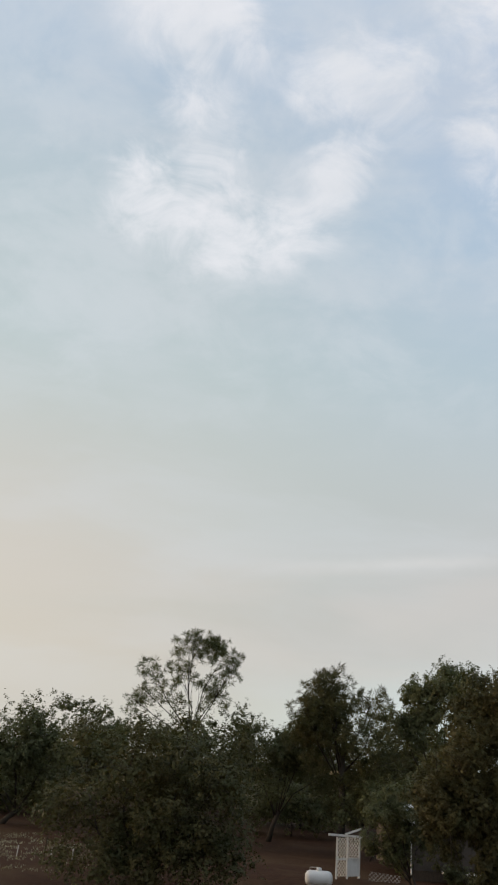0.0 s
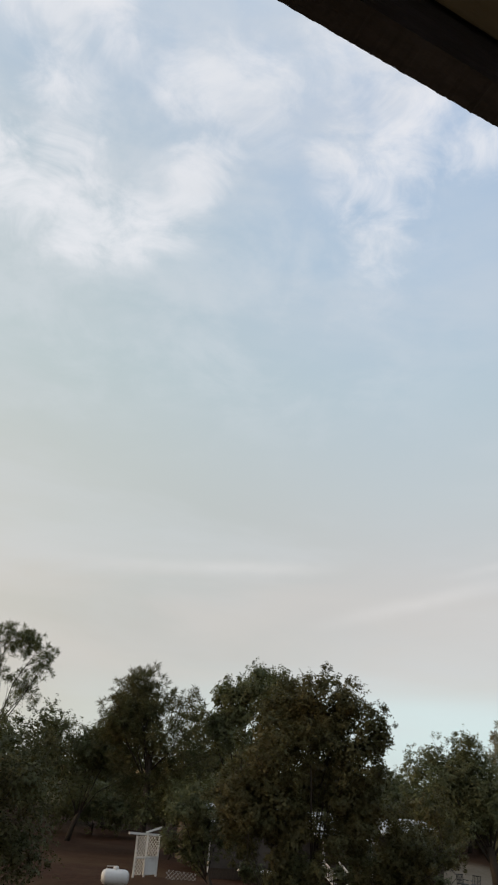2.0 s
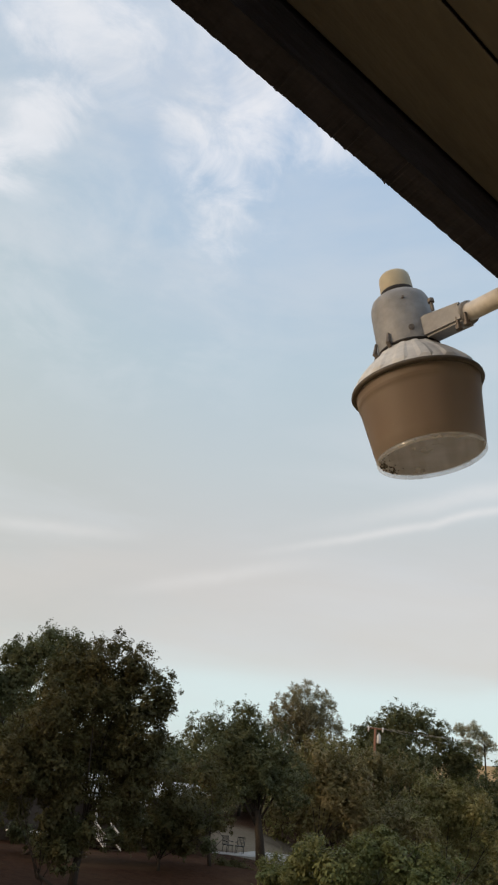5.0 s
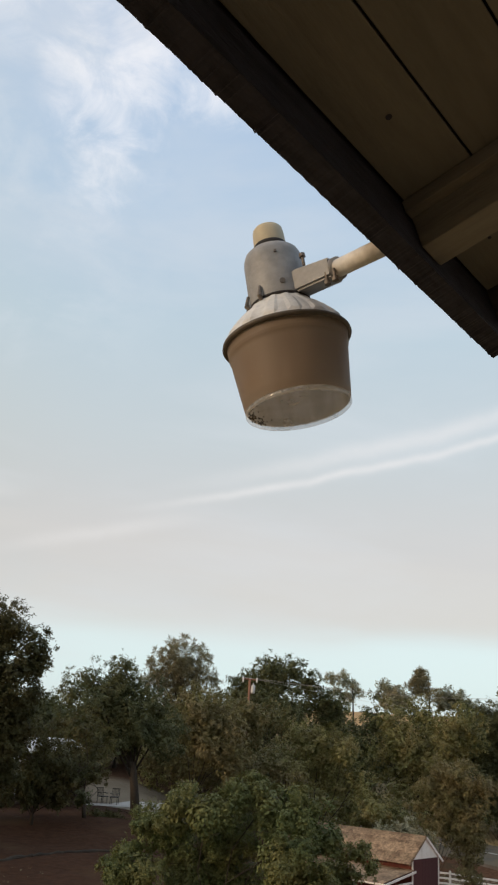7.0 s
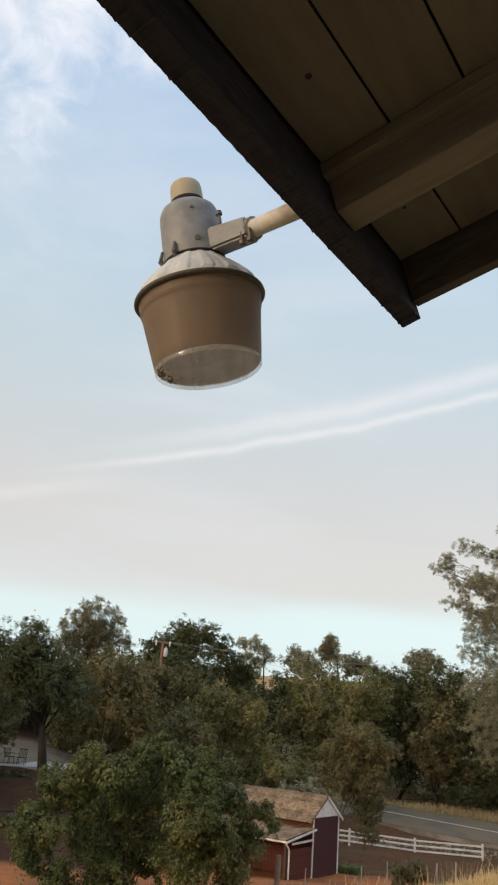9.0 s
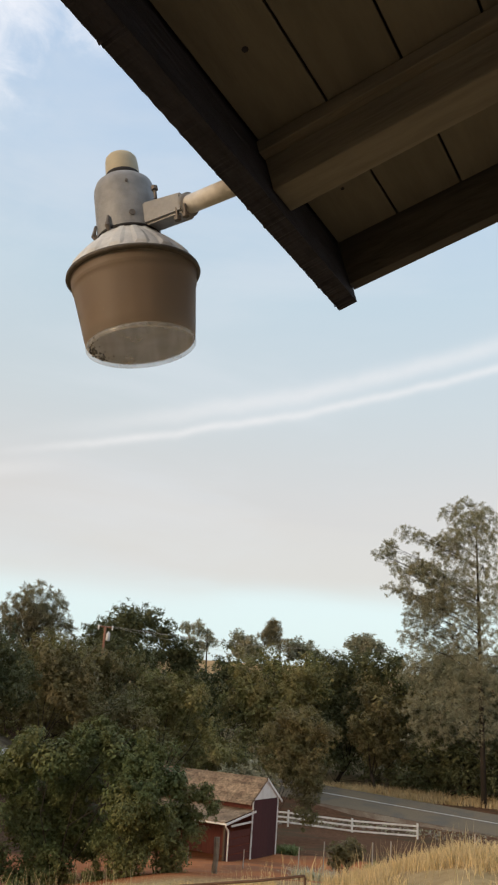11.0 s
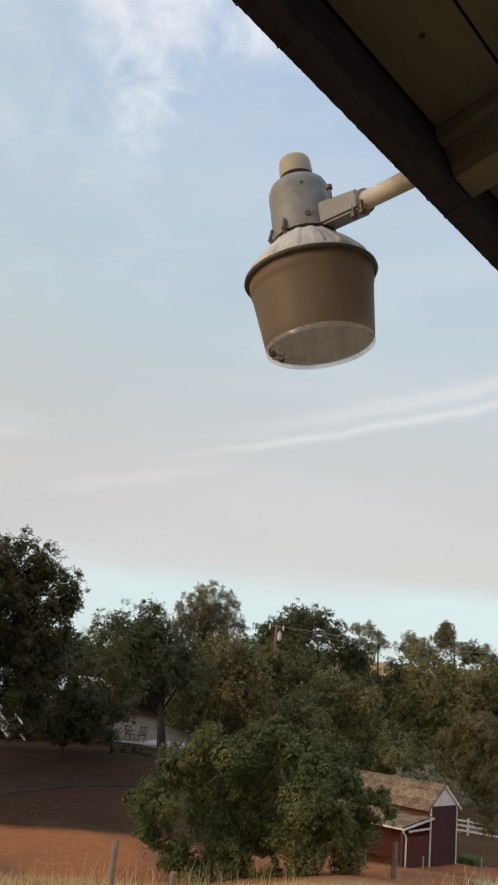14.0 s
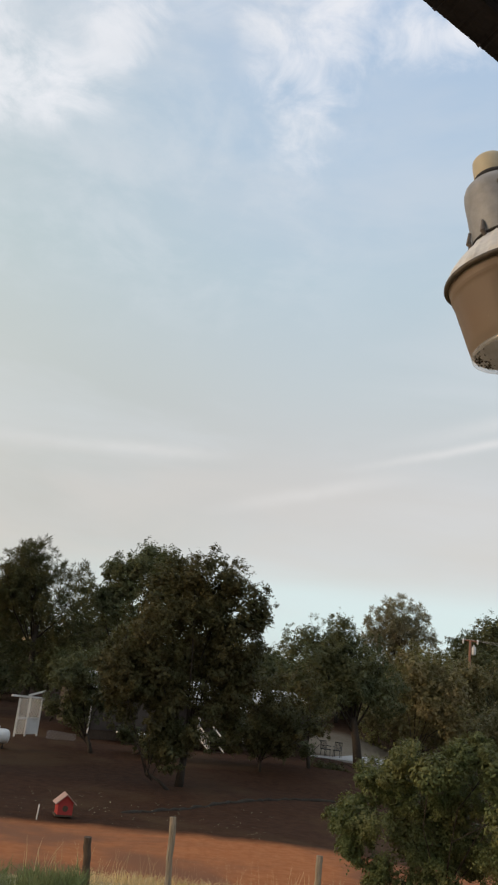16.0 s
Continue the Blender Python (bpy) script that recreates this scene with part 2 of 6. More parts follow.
def beam(bm, a, b, w, h, bevel=0.0, up=(0, 0, 1)):
    """A board from a to b, w wide and h high."""
    a, b = Vector(a), Vector(b)
    d = b - a
    x = d.normalized()
    y = Vector(up).cross(x)
    y = y.normalized() if y.length > 1e-4 else Vector((0, 1, 0))
    z = x.cross(y)
    turn = Matrix((x, y, z)).transposed()
    return add_box(bm, (d.length, w, h), (a + b) / 2, turn, bevel)


def tube(bm, pts, radii, sides=8, cap=True):
    """A tapered tube along points."""
    rings = []
    pts = [Vector(p) for p in pts]
    for i, p in enumerate(pts):
        d = (pts[min(i + 1, len(pts) - 1)] - pts[max(i - 1, 0)]).normalized()
        s = d.cross(Vector((0.31, 0.17, 0.94)))
        s = s.normalized() if s.length > 1e-3 else Vector((1, 0, 0))
        t = d.cross(s)
        rings.append([bm.verts.new(p + radii[i] * (math.cos(q) * s + math.sin(q) * t)) for q in [2 * math.pi * j / sides for j in range(sides)]])
    for r0, r1 in zip(rings, rings[1:]):
        for j in range(sides):
            bm.faces.new((r0[j], r0[(j + 1) % sides], r1[(j + 1) % sides], r1[j]))
    if cap:
        bm.faces.new(rings[0][::-1])
        bm.faces.new(rings[-1])
    return bm


def lathe(bm, profile, sides=48, rib=None):
    """Turns (radius, height) pairs about z. rib(i, angle) scales a radius."""
    rings = []
    for i, (r, z) in enumerate(profile):
        rings.append([bm.verts.new((r * (rib(i, j) if rib else 1) * math.cos(2 * math.pi * j / sides), r * (rib(i, j) if rib else 1) * math.sin(2 * math.pi * j / sides), z)) for j in range(sides)])
    for r0, r1 in zip(rings, rings[1:]):
        for j in range(sides):
            bm.faces.new((r0[j], r0[(j + 1) % sides], r1[(j + 1) % sides], r1[j]))
    return bm


def mesh_from(name, verts, faces, mat):
    me = bpy.data.meshes.new(name)
    nv, nf, w = len(verts), len(faces), faces.shape[1]
    me.vertices.add(nv)
    me.vertices.foreach_set("co", np.asarray(verts, dtype=np.float32).ravel())
    me.loops.add(nf * w)
    me.loops.foreach_set("vertex_index", faces.astype(np.int32).ravel())
    me.polygons.add(nf)
    me.polygons.foreach_set("loop_start", np.arange(nf, dtype=np.int32) * w)
    me.update(calc_edges=True)
    me.materials.append(mat)
    return me


# ---- ground ----
NEAR_LEFT = [(0, 3.4), (14, 3.5), (17, 3.25), (20, 2.35), (24, 1.95), (30, 1.9), (36, 1.9), (42, 2.15), (50, 2.8), (60, 2.75), (75, 3.2), (100, 5), (220, 11), (500, 18), (1500, 40), (4000, 40)]
NEAR_RIGHT = [(0, 3.6), (10, 3.9), (15, 3.85), (20, 3.2), (27, 2.35), (35, 0.9), (43, 0.1), (60, -1.4), (76, -2.6), (85, -2.5), (92, -1.9), (110, -0.5), (160, 4), (500, 28), (1500, 70), (4000, 70)]


def along(profile, d):
    for (d0, h0), (d1, h1) in zip(profile, profile[1:]):
        if d <= d1:
            s = (d - d0) / (d1 - d0)
            return h0 + (h1 - h0) * (0.35 * s + 0.65 * s * s * (3 - 2 * s))
    return profile[-1][1]


def ground_z(x, y):
    d = math.hypot(x, y)
    a = math.degrees(math.atan2(x, y))
    s = min(max((a - 17) / 16, 0), 1)
    s = s * s * (3 - 2 * s)
    if a > 120 or a < -120:
        s = 0.5
    h = along(NEAR_LEFT, d) * (1 - s) + along(NEAR_RIGHT, d) * s
    rise = min(max((a - 34) / 16, 0), 1)
    h += 0.75 * rise * math.exp(-((d - 15) / 5.5) ** 2)
    h += 0.36 * min(max((a - 42) / 7, 0), 1) * math.exp(-((d - 15) / 4.5) ** 2)
    if d > 12:
        h += 0.12 * noise.noise((x * 0.12, y * 0.12, 0.3)) + 0.035 * noise.noise((x * 0.9, y * 0.9, 4.0))
    return h


# ---- trees ----
def unit(rng, n, bias=(0, 0, 0)):
    d = rng.normal(size=(n, 3)) + np.array(bias)
    return d / np.linalg.norm(d, axis=1)[:, None]


def normed(v):
    return v / np.linalg.norm(v, axis=1)[:, None]


def widen(lobes, fill, rng):
    """Adds lobes between neighbours."""
    lobes = list(lobes)
    for _ in range(int(len(lobes) * fill)):
        i, j = rng.integers(0, len(lobes), 2)
        p, q, w = np.array(lobes[i]), np.array(lobes[j]), 0.3 + 0.4 * rng.random()
        if np.linalg.norm(p[:3] - q[:3]) < 2.6 * (p[3] + q[3]):
            lobes.append(tuple(p * w + q * (1 - w)))
    vol = np.array([l[3] ** 1.9 for l in lobes])
    return lobes, vol / vol.sum()


def leaf_mesh(name, lobes, count, size, mat, rng, squash=0.85, fill=1.0, slim=0.5, droop=0.0):
    """Leaves along short sprays, sprays fanning out of small billows, billows over the lobes of the crown; leaves face up and outward."""
    lobes, share = widen(lobes, fill, rng)
    share = np.maximum((count * 0.75 * share).astype(int), 40)
    flat = np.array([1, 1, squash])
    cs, ns, axs, ss = [], [], [], []
    for (x, y, z, r), n in zip(lobes, share):
        at = np.array([x, y, z])
        subs = int(min(26, 9 + 6 * r))
        d = unit(rng, subs, (0, 0, 0.3))
        sub_c = d * (r * (0.45 + 0.60 * rng.random(subs)))[:, None] * flat
        sub_r = np.maximum(r * (0.16 + 0.26 * rng.random(subs)), 3.5 * size)
        sprays = max(8, n // 12)
        pick = rng.integers(0, subs, sprays)
        e = normed(unit(rng, sprays) + 0.65 * d[pick] + np.array([0, 0, 0.25 - droop]))
        root = at + sub_c[pick] + e * (sub_r[pick] * (0.25 + 0.60 * rng.random(sprays)))[:, None]
        way = normed(e + 0.45 * rng.normal(size=(sprays, 3)) + np.array([0, 0, -droop]))
        long = sub_r[pick] * (0.30 + 0.95 * rng.random(sprays) ** 2.5)
        t = rng.integers(0, sprays, n)
        u = rng.random(n)
        cs.append(root[t] + way[t] * (long[t] * u)[:, None] + rng.normal(size=(n, 3)) * (size * (1.15 - 0.5 * u))[:, None])
        ns.append(normed(0.75 * e[t] + np.array([0, 0, 0.75]) + 0.50 * rng.normal(size=(n, 3))))
        axs.append(way[t] + 0.8 * rng.normal(size=(n, 3)))
        ss.append(size * (0.55 + 0.75 * rng.random(n)))
        m = max(30, n // 5)
        q = unit(rng, m)
        cs.append(at + q * (r * 0.70 * rng.random(m) ** 0.45)[:, None] * flat)
        ns.append(normed(q + np.array([0, 0, 0.5]) + 0.4 * rng.normal(size=(m, 3))))
        axs.append(rng.normal(size=(m, 3)))
        ss.append(size * 1.8 * (0.7 + 0.6 * rng.random(m)))
    c, nr, ax, s = np.concatenate(cs), np.concatenate(ns), np.concatenate(axs), np.concatenate(ss)[:, None]
    a = normed(ax - nr * (ax * nr).sum(1)[:, None])
    b = np.cross(nr, a)
    v = np.stack([c - a * s, c + b * s * slim, c + a * s, c - b * s * slim], axis=1).reshape(-1, 3)
    return mesh_from(name, v, np.arange(len(v)).reshape(-1, 4), mat)


def needle_mesh(name, lobes, count, size, mat, rng, squash=0.85, fill=0.4):
    """Round tufts of long needles at the ends of the twigs, with gaps between them."""
    lobes, share = widen(lobes, fill, rng)
    long = size * 3.0
    flat = np.array([1, 1, squash])
    cs, ds = [], []
    for (x, y, z, r), w in zip(lobes, share):
        tufts = max(5, int(count * 0.80 * w / 24))
        d = unit(rng, tufts, (0, 0, 0.15))
        c = np.array([x, y, z]) + d * (r * (0.30 + 0.85 * rng.random(tufts) ** 0.7))[:, None] * flat
        way = normed(d + np.array([0, 0, 0.45]) + 0.4 * rng.normal(size=(tufts, 3)))
        scale = 0.65 + 0.5 * rng.random(tufts)
        t = np.repeat(np.arange(tufts), 32)
        e = normed(unit(rng, len(t)) + 0.55 * way[t])
        cs.append(c[t] + rng.normal(size=(len(t), 3)) * long * 0.10)
        ds.append(e * (long * scale[t] * (0.75 + 0.4 * rng.random(len(t))))[:, None])
    c, d = np.concatenate(cs), np.concatenate(ds)
    b = normed(np.cross(d, rng.normal(size=d.shape))) * (np.linalg.norm(d, axis=1) * 0.045)[:, None]
    v = np.stack([c, c + d * 0.55 + b, c + d, c + d * 0.55 - b], axis=1).reshape(-1, 3)
    return mesh_from(name, v, np.arange(len(v)).reshape(-1, 4), mat)


def tree(name, label, base, lobes, leaf="oak", count=14000, size=0.11, trunk=0.22, bark=None, seed=1, bole=0.45, category="tree", squash=0.85, fill=1.0, slim=0.5, droop=0.0, forked=False, group="trees round the yard"):
    """A tapered trunk with limbs to each lobe of the crown. lobes: (dx, dy, height, radius) from the foot."""
    rng = np.random.default_rng(seed)
    bx, by = base
    z0 = ground_z(bx, by) - 0.1
    t = empty(name, (bx, by, z0), label, category, group)
    loc = [(dx, dy, h - z0, r) for dx, dy, h, r in lobes]
    fork = max(0.6, min(l[2] for l in loc) * bole + 0.3)
    top = max(loc, key=lambda l: l[2] + 0.3 * l[3])
    bm = bmesh.new()
    lean = Vector((top[0] * 0.35, top[1] * 0.35, fork))
    needles = name == "pine_tree"
    pine = needles and not forked
    if forked:
        lean = Vector((top[0] * 0.2, top[1] * 0.2, top[2] * 0.55))
    if pine:
        # one straight bole to the top, side limbs all the way up
        lean = Vector((top[0] * 0.3, top[1] * 0.3, top[2]))
        tube(bm, [(0, 0, 0), lean * 0.5, lean], [trunk * 1.2, trunk * 0.8, 0.03], 10)
    else:
        tube(bm, [(0, 0, 0), Vector((lean.x * 0.4, lean.y * 0.4, fork * 0.5)), lean], [trunk * 1.25, trunk, trunk * 0.85], 10)
    # limbs to the chief lobes of a broad crown, to every lobe of a pine
    for x, y, z, r in loc if needles else sorted(loc, key=lambda l: -l[3] - 0.15 * l[2])[:7]:
        end = Vector((x, y, z + r * 0.3))
        root = lean * (1.0 - 0.35 * rng.random()) - Vector((0, 0, 0.15))
        if pine:
            root = lean * max(0.1, min(0.97, (z - 0.45 * math.hypot(x, y)) / lean.z))
        mid = root.lerp(end, 0.5) + Vector((rng.normal() * 0.14 * r, rng.normal() * 0.14 * r, 0.1 + rng.random() * 0.3 * r)) if pine else root.lerp(end, 0.5) + Vector((rng.normal() * 0.35, rng.normal() * 0.35, rng.random() * 0.5 - 0.1))
        limb = trunk * (0.15 if pine else 0.30)
        tube(bm, [root, mid, end], [limb, limb * 0.57, 0.015], 7)
        for _ in range(9 if needles else 5):
            d = Vector(rng.normal(size=3))
            d.normalize()
            s = mid.lerp(end, rng.random())
            e = Vector((x, y, z)) + d * r * 0.85
            tube(bm, [s, s.lerp(e, 0.5) + Vector((0, 0, 0.12)), e], [trunk * 0.09, trunk * 0.05, 0.008], 5)
    part("trunk", bm, bark or BARK, t, smooth=True)
    if needles:
        me = needle_mesh("crown", loc, count, size, LEAF[leaf], rng, squash, fill)
    else:
        me = leaf_mesh("crown", loc, count, size, LEAF[leaf], rng, squash, fill, slim, droop)
    crown = new("crown", me)
    crown.parent = t
    return t


# ---- ground: one sheet to the horizon ----
def ground_material():
    mat = bpy.data.materials.new("ground")
    k = Net(nodes_of(mat))
    co = k.n("ShaderNodeTexCoord").outputs["Object"]
    sep = k.n("ShaderNodeSeparateXYZ")
    k.put(sep.inputs[0], co)
    X, Y, Z = sep.outputs
    wob = k.m("MULTIPLY", k.m("SUBTRACT", k.noise(co, 0.25, 4.0), 0.5), 5.0)
    d = k.m("SQRT", k.m("ADD", k.m("MULTIPLY", X, X), k.m("MULTIPLY", Y, Y)))
    dw = k.m("ADD", d, wob)
    fine = k.noise(co, 3.0, 8.0, 0.65)
    broad = k.noise(co, 0.22, 4.0, 0.55, 0.4)
    dirt = k.mix(k.smooth(fine, 0.3, 0.7), (0.34, 0.118, 0.044), (0.43, 0.168, 0.070))
    dirt = k.mix(k.smooth(broad, 0.4, 0.65), dirt, (0.22, 0.10, 0.055))
    # leaf litter of the slope, tree shade worked into its dark colour
    shaded_duff = k.mix(k.smooth(fine, 0.3, 0.7), (0.034, 0.016, 0.009), (0.060, 0.029, 0.016))
    shaded_duff = k.mix(k.smooth(broad, 0.45, 0.7), shaded_duff, (0.066, 0.038, 0.020))
    straw = k.mix(k.smooth(fine, 0.25, 0.75), (0.30, 0.215, 0.105), (0.46, 0.35, 0.19))
    straw = k.mix(k.smooth(broad, 0.45, 0.7), straw, (0.22, 0.135, 0.075))
    far = k.mix(k.smooth(fine, 0.25, 0.75), (0.10, 0.085, 0.045), (0.20, 0.155, 0.08))
    az = k.m("MULTIPLY", k.m("ARCTAN2", X, Y), 57.2958)
    # dirt yard between the bank and the lawn, bank of dry grass near by
    col = k.mix(k.smooth(dw, 20.0, 22.0), straw, dirt)
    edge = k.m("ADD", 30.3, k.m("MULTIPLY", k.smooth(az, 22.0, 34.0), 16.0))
    col = k.mix(k.smooth(k.m("SUBTRACT", k.m("ADD", d, k.m("MULTIPLY", wob, 0.35)), edge), -0.6, 0.9), col, shaded_duff)
    stony = k.mix(k.smooth(fine, 0.35, 0.65), (0.095, 0.043, 0.022), (0.160, 0.085, 0.048))
    stony = k.mix(k.smooth(broad, 0.48, 0.62), stony, (0.090, 0.060, 0.034))
    col = k.mix(k.m("MULTIPLY", k.smooth(az, 30.0, 36.0), k.smooth(dw, 44.0, 50.0)), col, stony)
    glade = k.m("MULTIPLY", k.m("MULTIPLY", k.smooth(az, 14.0, 17.0), k.smooth(az, 25.0, 22.0)), k.m("MULTIPLY", k.smooth(dw, 60.0, 64.0), k.smooth(dw, 84.0, 78.0)))
    col = k.mix(glade, col, k.mix(k.smooth(fine, 0.3, 0.7), (0.15, 0.122, 0.090), (0.21, 0.175, 0.132)))
    verge = k.m("MULTIPLY", k.smooth(dw, 96.0, 98.0), k.smooth(az, 25.0, 32.0))
    col = k.mix(verge, col, straw)
    col = k.mix(k.smooth(dw, 95.0, 120.0), col, far)
    col = k.mix(k.smooth(dw, 230.0, 320.0), col, (0.42, 0.27, 0.13))
    b = k.n("ShaderNodeBump")
    b.inputs["Strength"].default_value = 0.6
    b.inputs["Distance"].default_value = 0.08
    k.put(b.inputs["Height"], k.noise(co, 4.0, 8.0, 0.65))
    bsdf = k.n("ShaderNodeBsdfPrincipled")
    k.put(bsdf.inputs["Base Color"], col)
    bsdf.inputs["Roughness"].default_value = 0.95
    bsdf.inputs["Specular IOR Level"].default_value = 0.1
    k.put(bsdf.inputs["Normal"], b.outputs[0])
    out = k.n("ShaderNodeOutputMaterial")
    k.t.links.new(bsdf.outputs[0], out.inputs[0])
    return mat


def make_ground():
    rings = [0.01] + [1.0 * i for i in range(1, 13)] + [12 + 0.45 * i for i in range(1, 145)] + [77 * 1.06 ** i for i in range(1, 68)]
    angles = []
    a = -180.0
    while a < 180.0:
        angles.append(a)
        a += 0.6 if -25 <= a < 60 else 5.0
    n = len(angles)
    verts = [(r * math.sin(radians(q)), r * math.cos(radians(q)), ground_z(r * math.sin(radians(q)), r * math.cos(radians(q)))) for r in rings for q in angles]
    idx = np.arange(len(rings) * n).reshape(len(rings), n)
    nxt = np.roll(idx, -1, axis=1)
    faces = np.stack([idx[:-1], idx[1:], nxt[1:], nxt[:-1]], axis=-1).reshape(-1, 4)
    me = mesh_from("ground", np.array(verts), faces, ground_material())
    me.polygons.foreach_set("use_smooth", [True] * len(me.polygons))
    return tagged(new("ground", me), "red dirt yard, leaf-strewn slope darkened for tree shade, and dry grass", "ground", kind="structure")


make_ground()

# ---- the house's roof corner overhead ----
TIP = Vector((1.1543, 1.3156, 7.8599))                # low outer corner of the roof
U = Vector((-0.9016, -0.4324, 0.0123))                # along the eave, away from the corner
V = Vector((0.4167, -0.8603, 0.2936))                 # up the slope
Wv = Vector((-0.1163, 0.2698, 0.9559))                # out of the roof
ROOF = Matrix.Translation(TIP) @ Matrix((U, V, Wv)).transposed().to_4x4()

FASCIA = material("weathered_fascia", (0.029, 0.027, 0.036), 0.9, vary=0.6, scale=8, tint=(0.017, 0.016, 0.022), tint_scale=4.0, bump=0.9, bump_scale=22, stretch=(0.25, 1, 1))
SOFFIT = material("painted_soffit", (0.124, 0.112, 0.090), 0.8, vary=0.2, scale=5, tint=(0.122, 0.108, 0.086), tint_scale=1.5, bump=0.25, bump_scale=40, stretch=(0.2, 1, 1), per_object=0.18)
RAFTER = material("painted_rafter", (0.162, 0.143, 0.115), 0.8, vary=0.3, scale=6, tint=(0.125, 0.106, 0.083), tint_scale=2.0, bump=0.4, bump_scale=30, stretch=(1, 0.15, 1))
SHINGLE = material("roof_shingle", (0.085, 0.075, 0.068), 0.95, vary=0.5, scale=10, bump=0.8, bump_scale=60)
STUCCO = material("house_wall", (0.42, 0.36, 0.28), 0.9, vary=0.15, bump=0.5, bump_scale=50)
LENGTH, DEPTH = 9.0, 1.75


def rough_board(length, y0, y1, z0, z1, seed, fray=0.006, step=0.005):
    """A sawn board along x whose lower edge is chipped and furred."""
    bm = bmesh.new()
    rng = random.Random(seed)
    n = int(length / step)
    prev = None
    for i in range(n + 1):
        x = i * step
        f = fray * (0.10 * noise.noise((x * 9, seed, 0)) + 0.35 * noise.noise((x * 50, seed, 2)) + 0.35 * noise.noise((x * 160, seed, 5)))
        if rng.random() < 0.05:
            f -= rng.random() * fray * 0.8
        f2 = f * 0.5
        ring = [bm.verts.new(p) for p in ((x, y0, z0 + f), (x, y1, z0 + f2 + 0.002), (x, y1, z1), (x, y0, z1))]
        if prev:
            for j in range(4):
                bm.faces.new((prev[j], prev[(j + 1) % 4], ring[(j + 1) % 4], ring[j]))
        else:
            bm.faces.new(ring[::-1])
        prev = ring
    bm.faces.new(prev)
    bmesh.ops.recalc_face_normals(bm, faces=bm.faces)
    return bm


def make_roof():
    roof = tagged(new("roof_corner"), "overhanging roof corner with dark weathered fascia and painted board soffit", "roof", kind="structure")
    roof.matrix_world = ROOF
    part("fascia", rough_board(LENGTH, 0.0, 0.045, 0.0, 0.165, 3, fray=0.008), FASCIA, roof, "dark peeling wooden fascia board")
    bm = bmesh.new()
    add_box(bm, (0.030, DEPTH + 0.4, 0.13), (0.015, 0.0465 + (DEPTH + 0.4) / 2, 0.098), bevel=0.003)
    part("rake_board", bm, material("rake_paint", (0.070, 0.062, 0.055), 0.9, vary=0.4, scale=6, bump=0.5, stretch=(1, 0.2, 1)), roof, "brown weathered rake board")
    # tongue boards of the soffit
    edges = [0.050, 0.198, 0.346]
    while edges[-1] < DEPTH:
        edges.append(edges[-1] + 0.148)
    for a, b in zip(edges, edges[1:]):
        part("soffit_board", box((LENGTH - 0.042, b - a - 0.0045, 0.018), (0.042 + (LENGTH - 0.042) / 2, (a + b) / 2, 0.149), bevel=0.0025), SOFFIT, roof)
    part("roof_deck", box((LENGTH + 0.03, DEPTH + 0.5, 0.014), (LENGTH / 2 - 0.01, (DEPTH + 0.5) / 2 - 0.03, 0.176)), FASCIA, roof)
    part("shingles", box((LENGTH + 0.05, DEPTH + 0.52, 0.012), (LENGTH / 2 - 0.015, (DEPTH + 0.52) / 2 - 0.045, 0.191)), SHINGLE, roof)
    for u in (0.368, 2.2, 4.03, 5.86, 7.7):
        bm = box((0.076, DEPTH - 0.05, 0.100), (u, 0.0475 + (DEPTH - 0.05) / 2, 0.085), bevel=0.004)
        part("rafter", bm, RAFTER, roof, "painted wooden rafter tail")
        part("nailer", box((0.026, DEPTH - 0.05, 0.030), (u + 0.0515, 0.0475 + (DEPTH - 0.05) / 2, 0.1235), bevel=0.003), RAFTER, roof)
    # knot holes and nail heads on the soffit
    bm = bmesh.new()
    for x, yy, r in ((0.62, 0.13, 0.006), (0.90, 0.27, 0.005), (1.30, 0.12, 0.007), (0.20, 0.13, 0.004), (0.70, 0.42, 0.005)):
        tube(bm, [(x, yy, 0.1385), (x, yy, 0.1405)], [r, r], 10)
    part("knots", bm, FASCIA, roof)
    # wall of the house behind
    wall_top = 8.2
    n = Vector((-0.4324, 0.9016, 0))
    ux = Vector((-0.9016, -0.4324, 0))
    base = Vector((0, 0, 0)) - n * 0.62
    turn = Matrix((ux, n, Vector((0, 0, 1)))).transposed()
    bm = box((7.0, 0.16, wall_top - 2.6), base + ux * 2.1 + Vector((0, 0, (wall_top + 2.6) / 2)), turn)
    tagged(part("wall_south", bm, STUCCO), "plain stucco house wall under the eave", "wall", kind="structure")
    bm = box((0.16, 5.0, wall_top - 2.6), base - ux * 1.32 - n * 2.6 + Vector((0, 0, (wall_top + 2.6) / 2)), turn)
    tagged(part("wall_east", bm, STUCCO), "plain stucco house end wall", "wall", kind="structure")


make_roof()

# ---- yard light on the eave ----
ALU = material("dull_aluminium", (0.60, 0.59, 0.57), 0.6, 0.2, vary=0.2, scale=8, tint=(0.36, 0.35, 0.35), tint_scale=6, bump=0.15, bump_scale=40)
GREYP = material("grey_housing_paint", (0.285, 0.290, 0.300), 0.55, 0.1, vary=0.2, scale=8, tint=(0.215, 0.215, 0.220), tint_scale=7, bump=0.15, bump_scale=60)
CAP = material("beige_photocell", (0.46, 0.42, 0.32), 0.5, vary=0.1, scale=6, tint=(0.42, 0.36, 0.25), tint_scale=8, bump=0.08)
GASKET = material("black_gasket", (0.02, 0.018, 0.017), 0.8, bump=0.1)
PIPE = material("weathered_pipe", (0.60, 0.58, 0.55), 0.6, 0.1, vary=0.2, scale=8, tint=(0.40, 0.35, 0.29), tint_scale=7, bump=0.15)
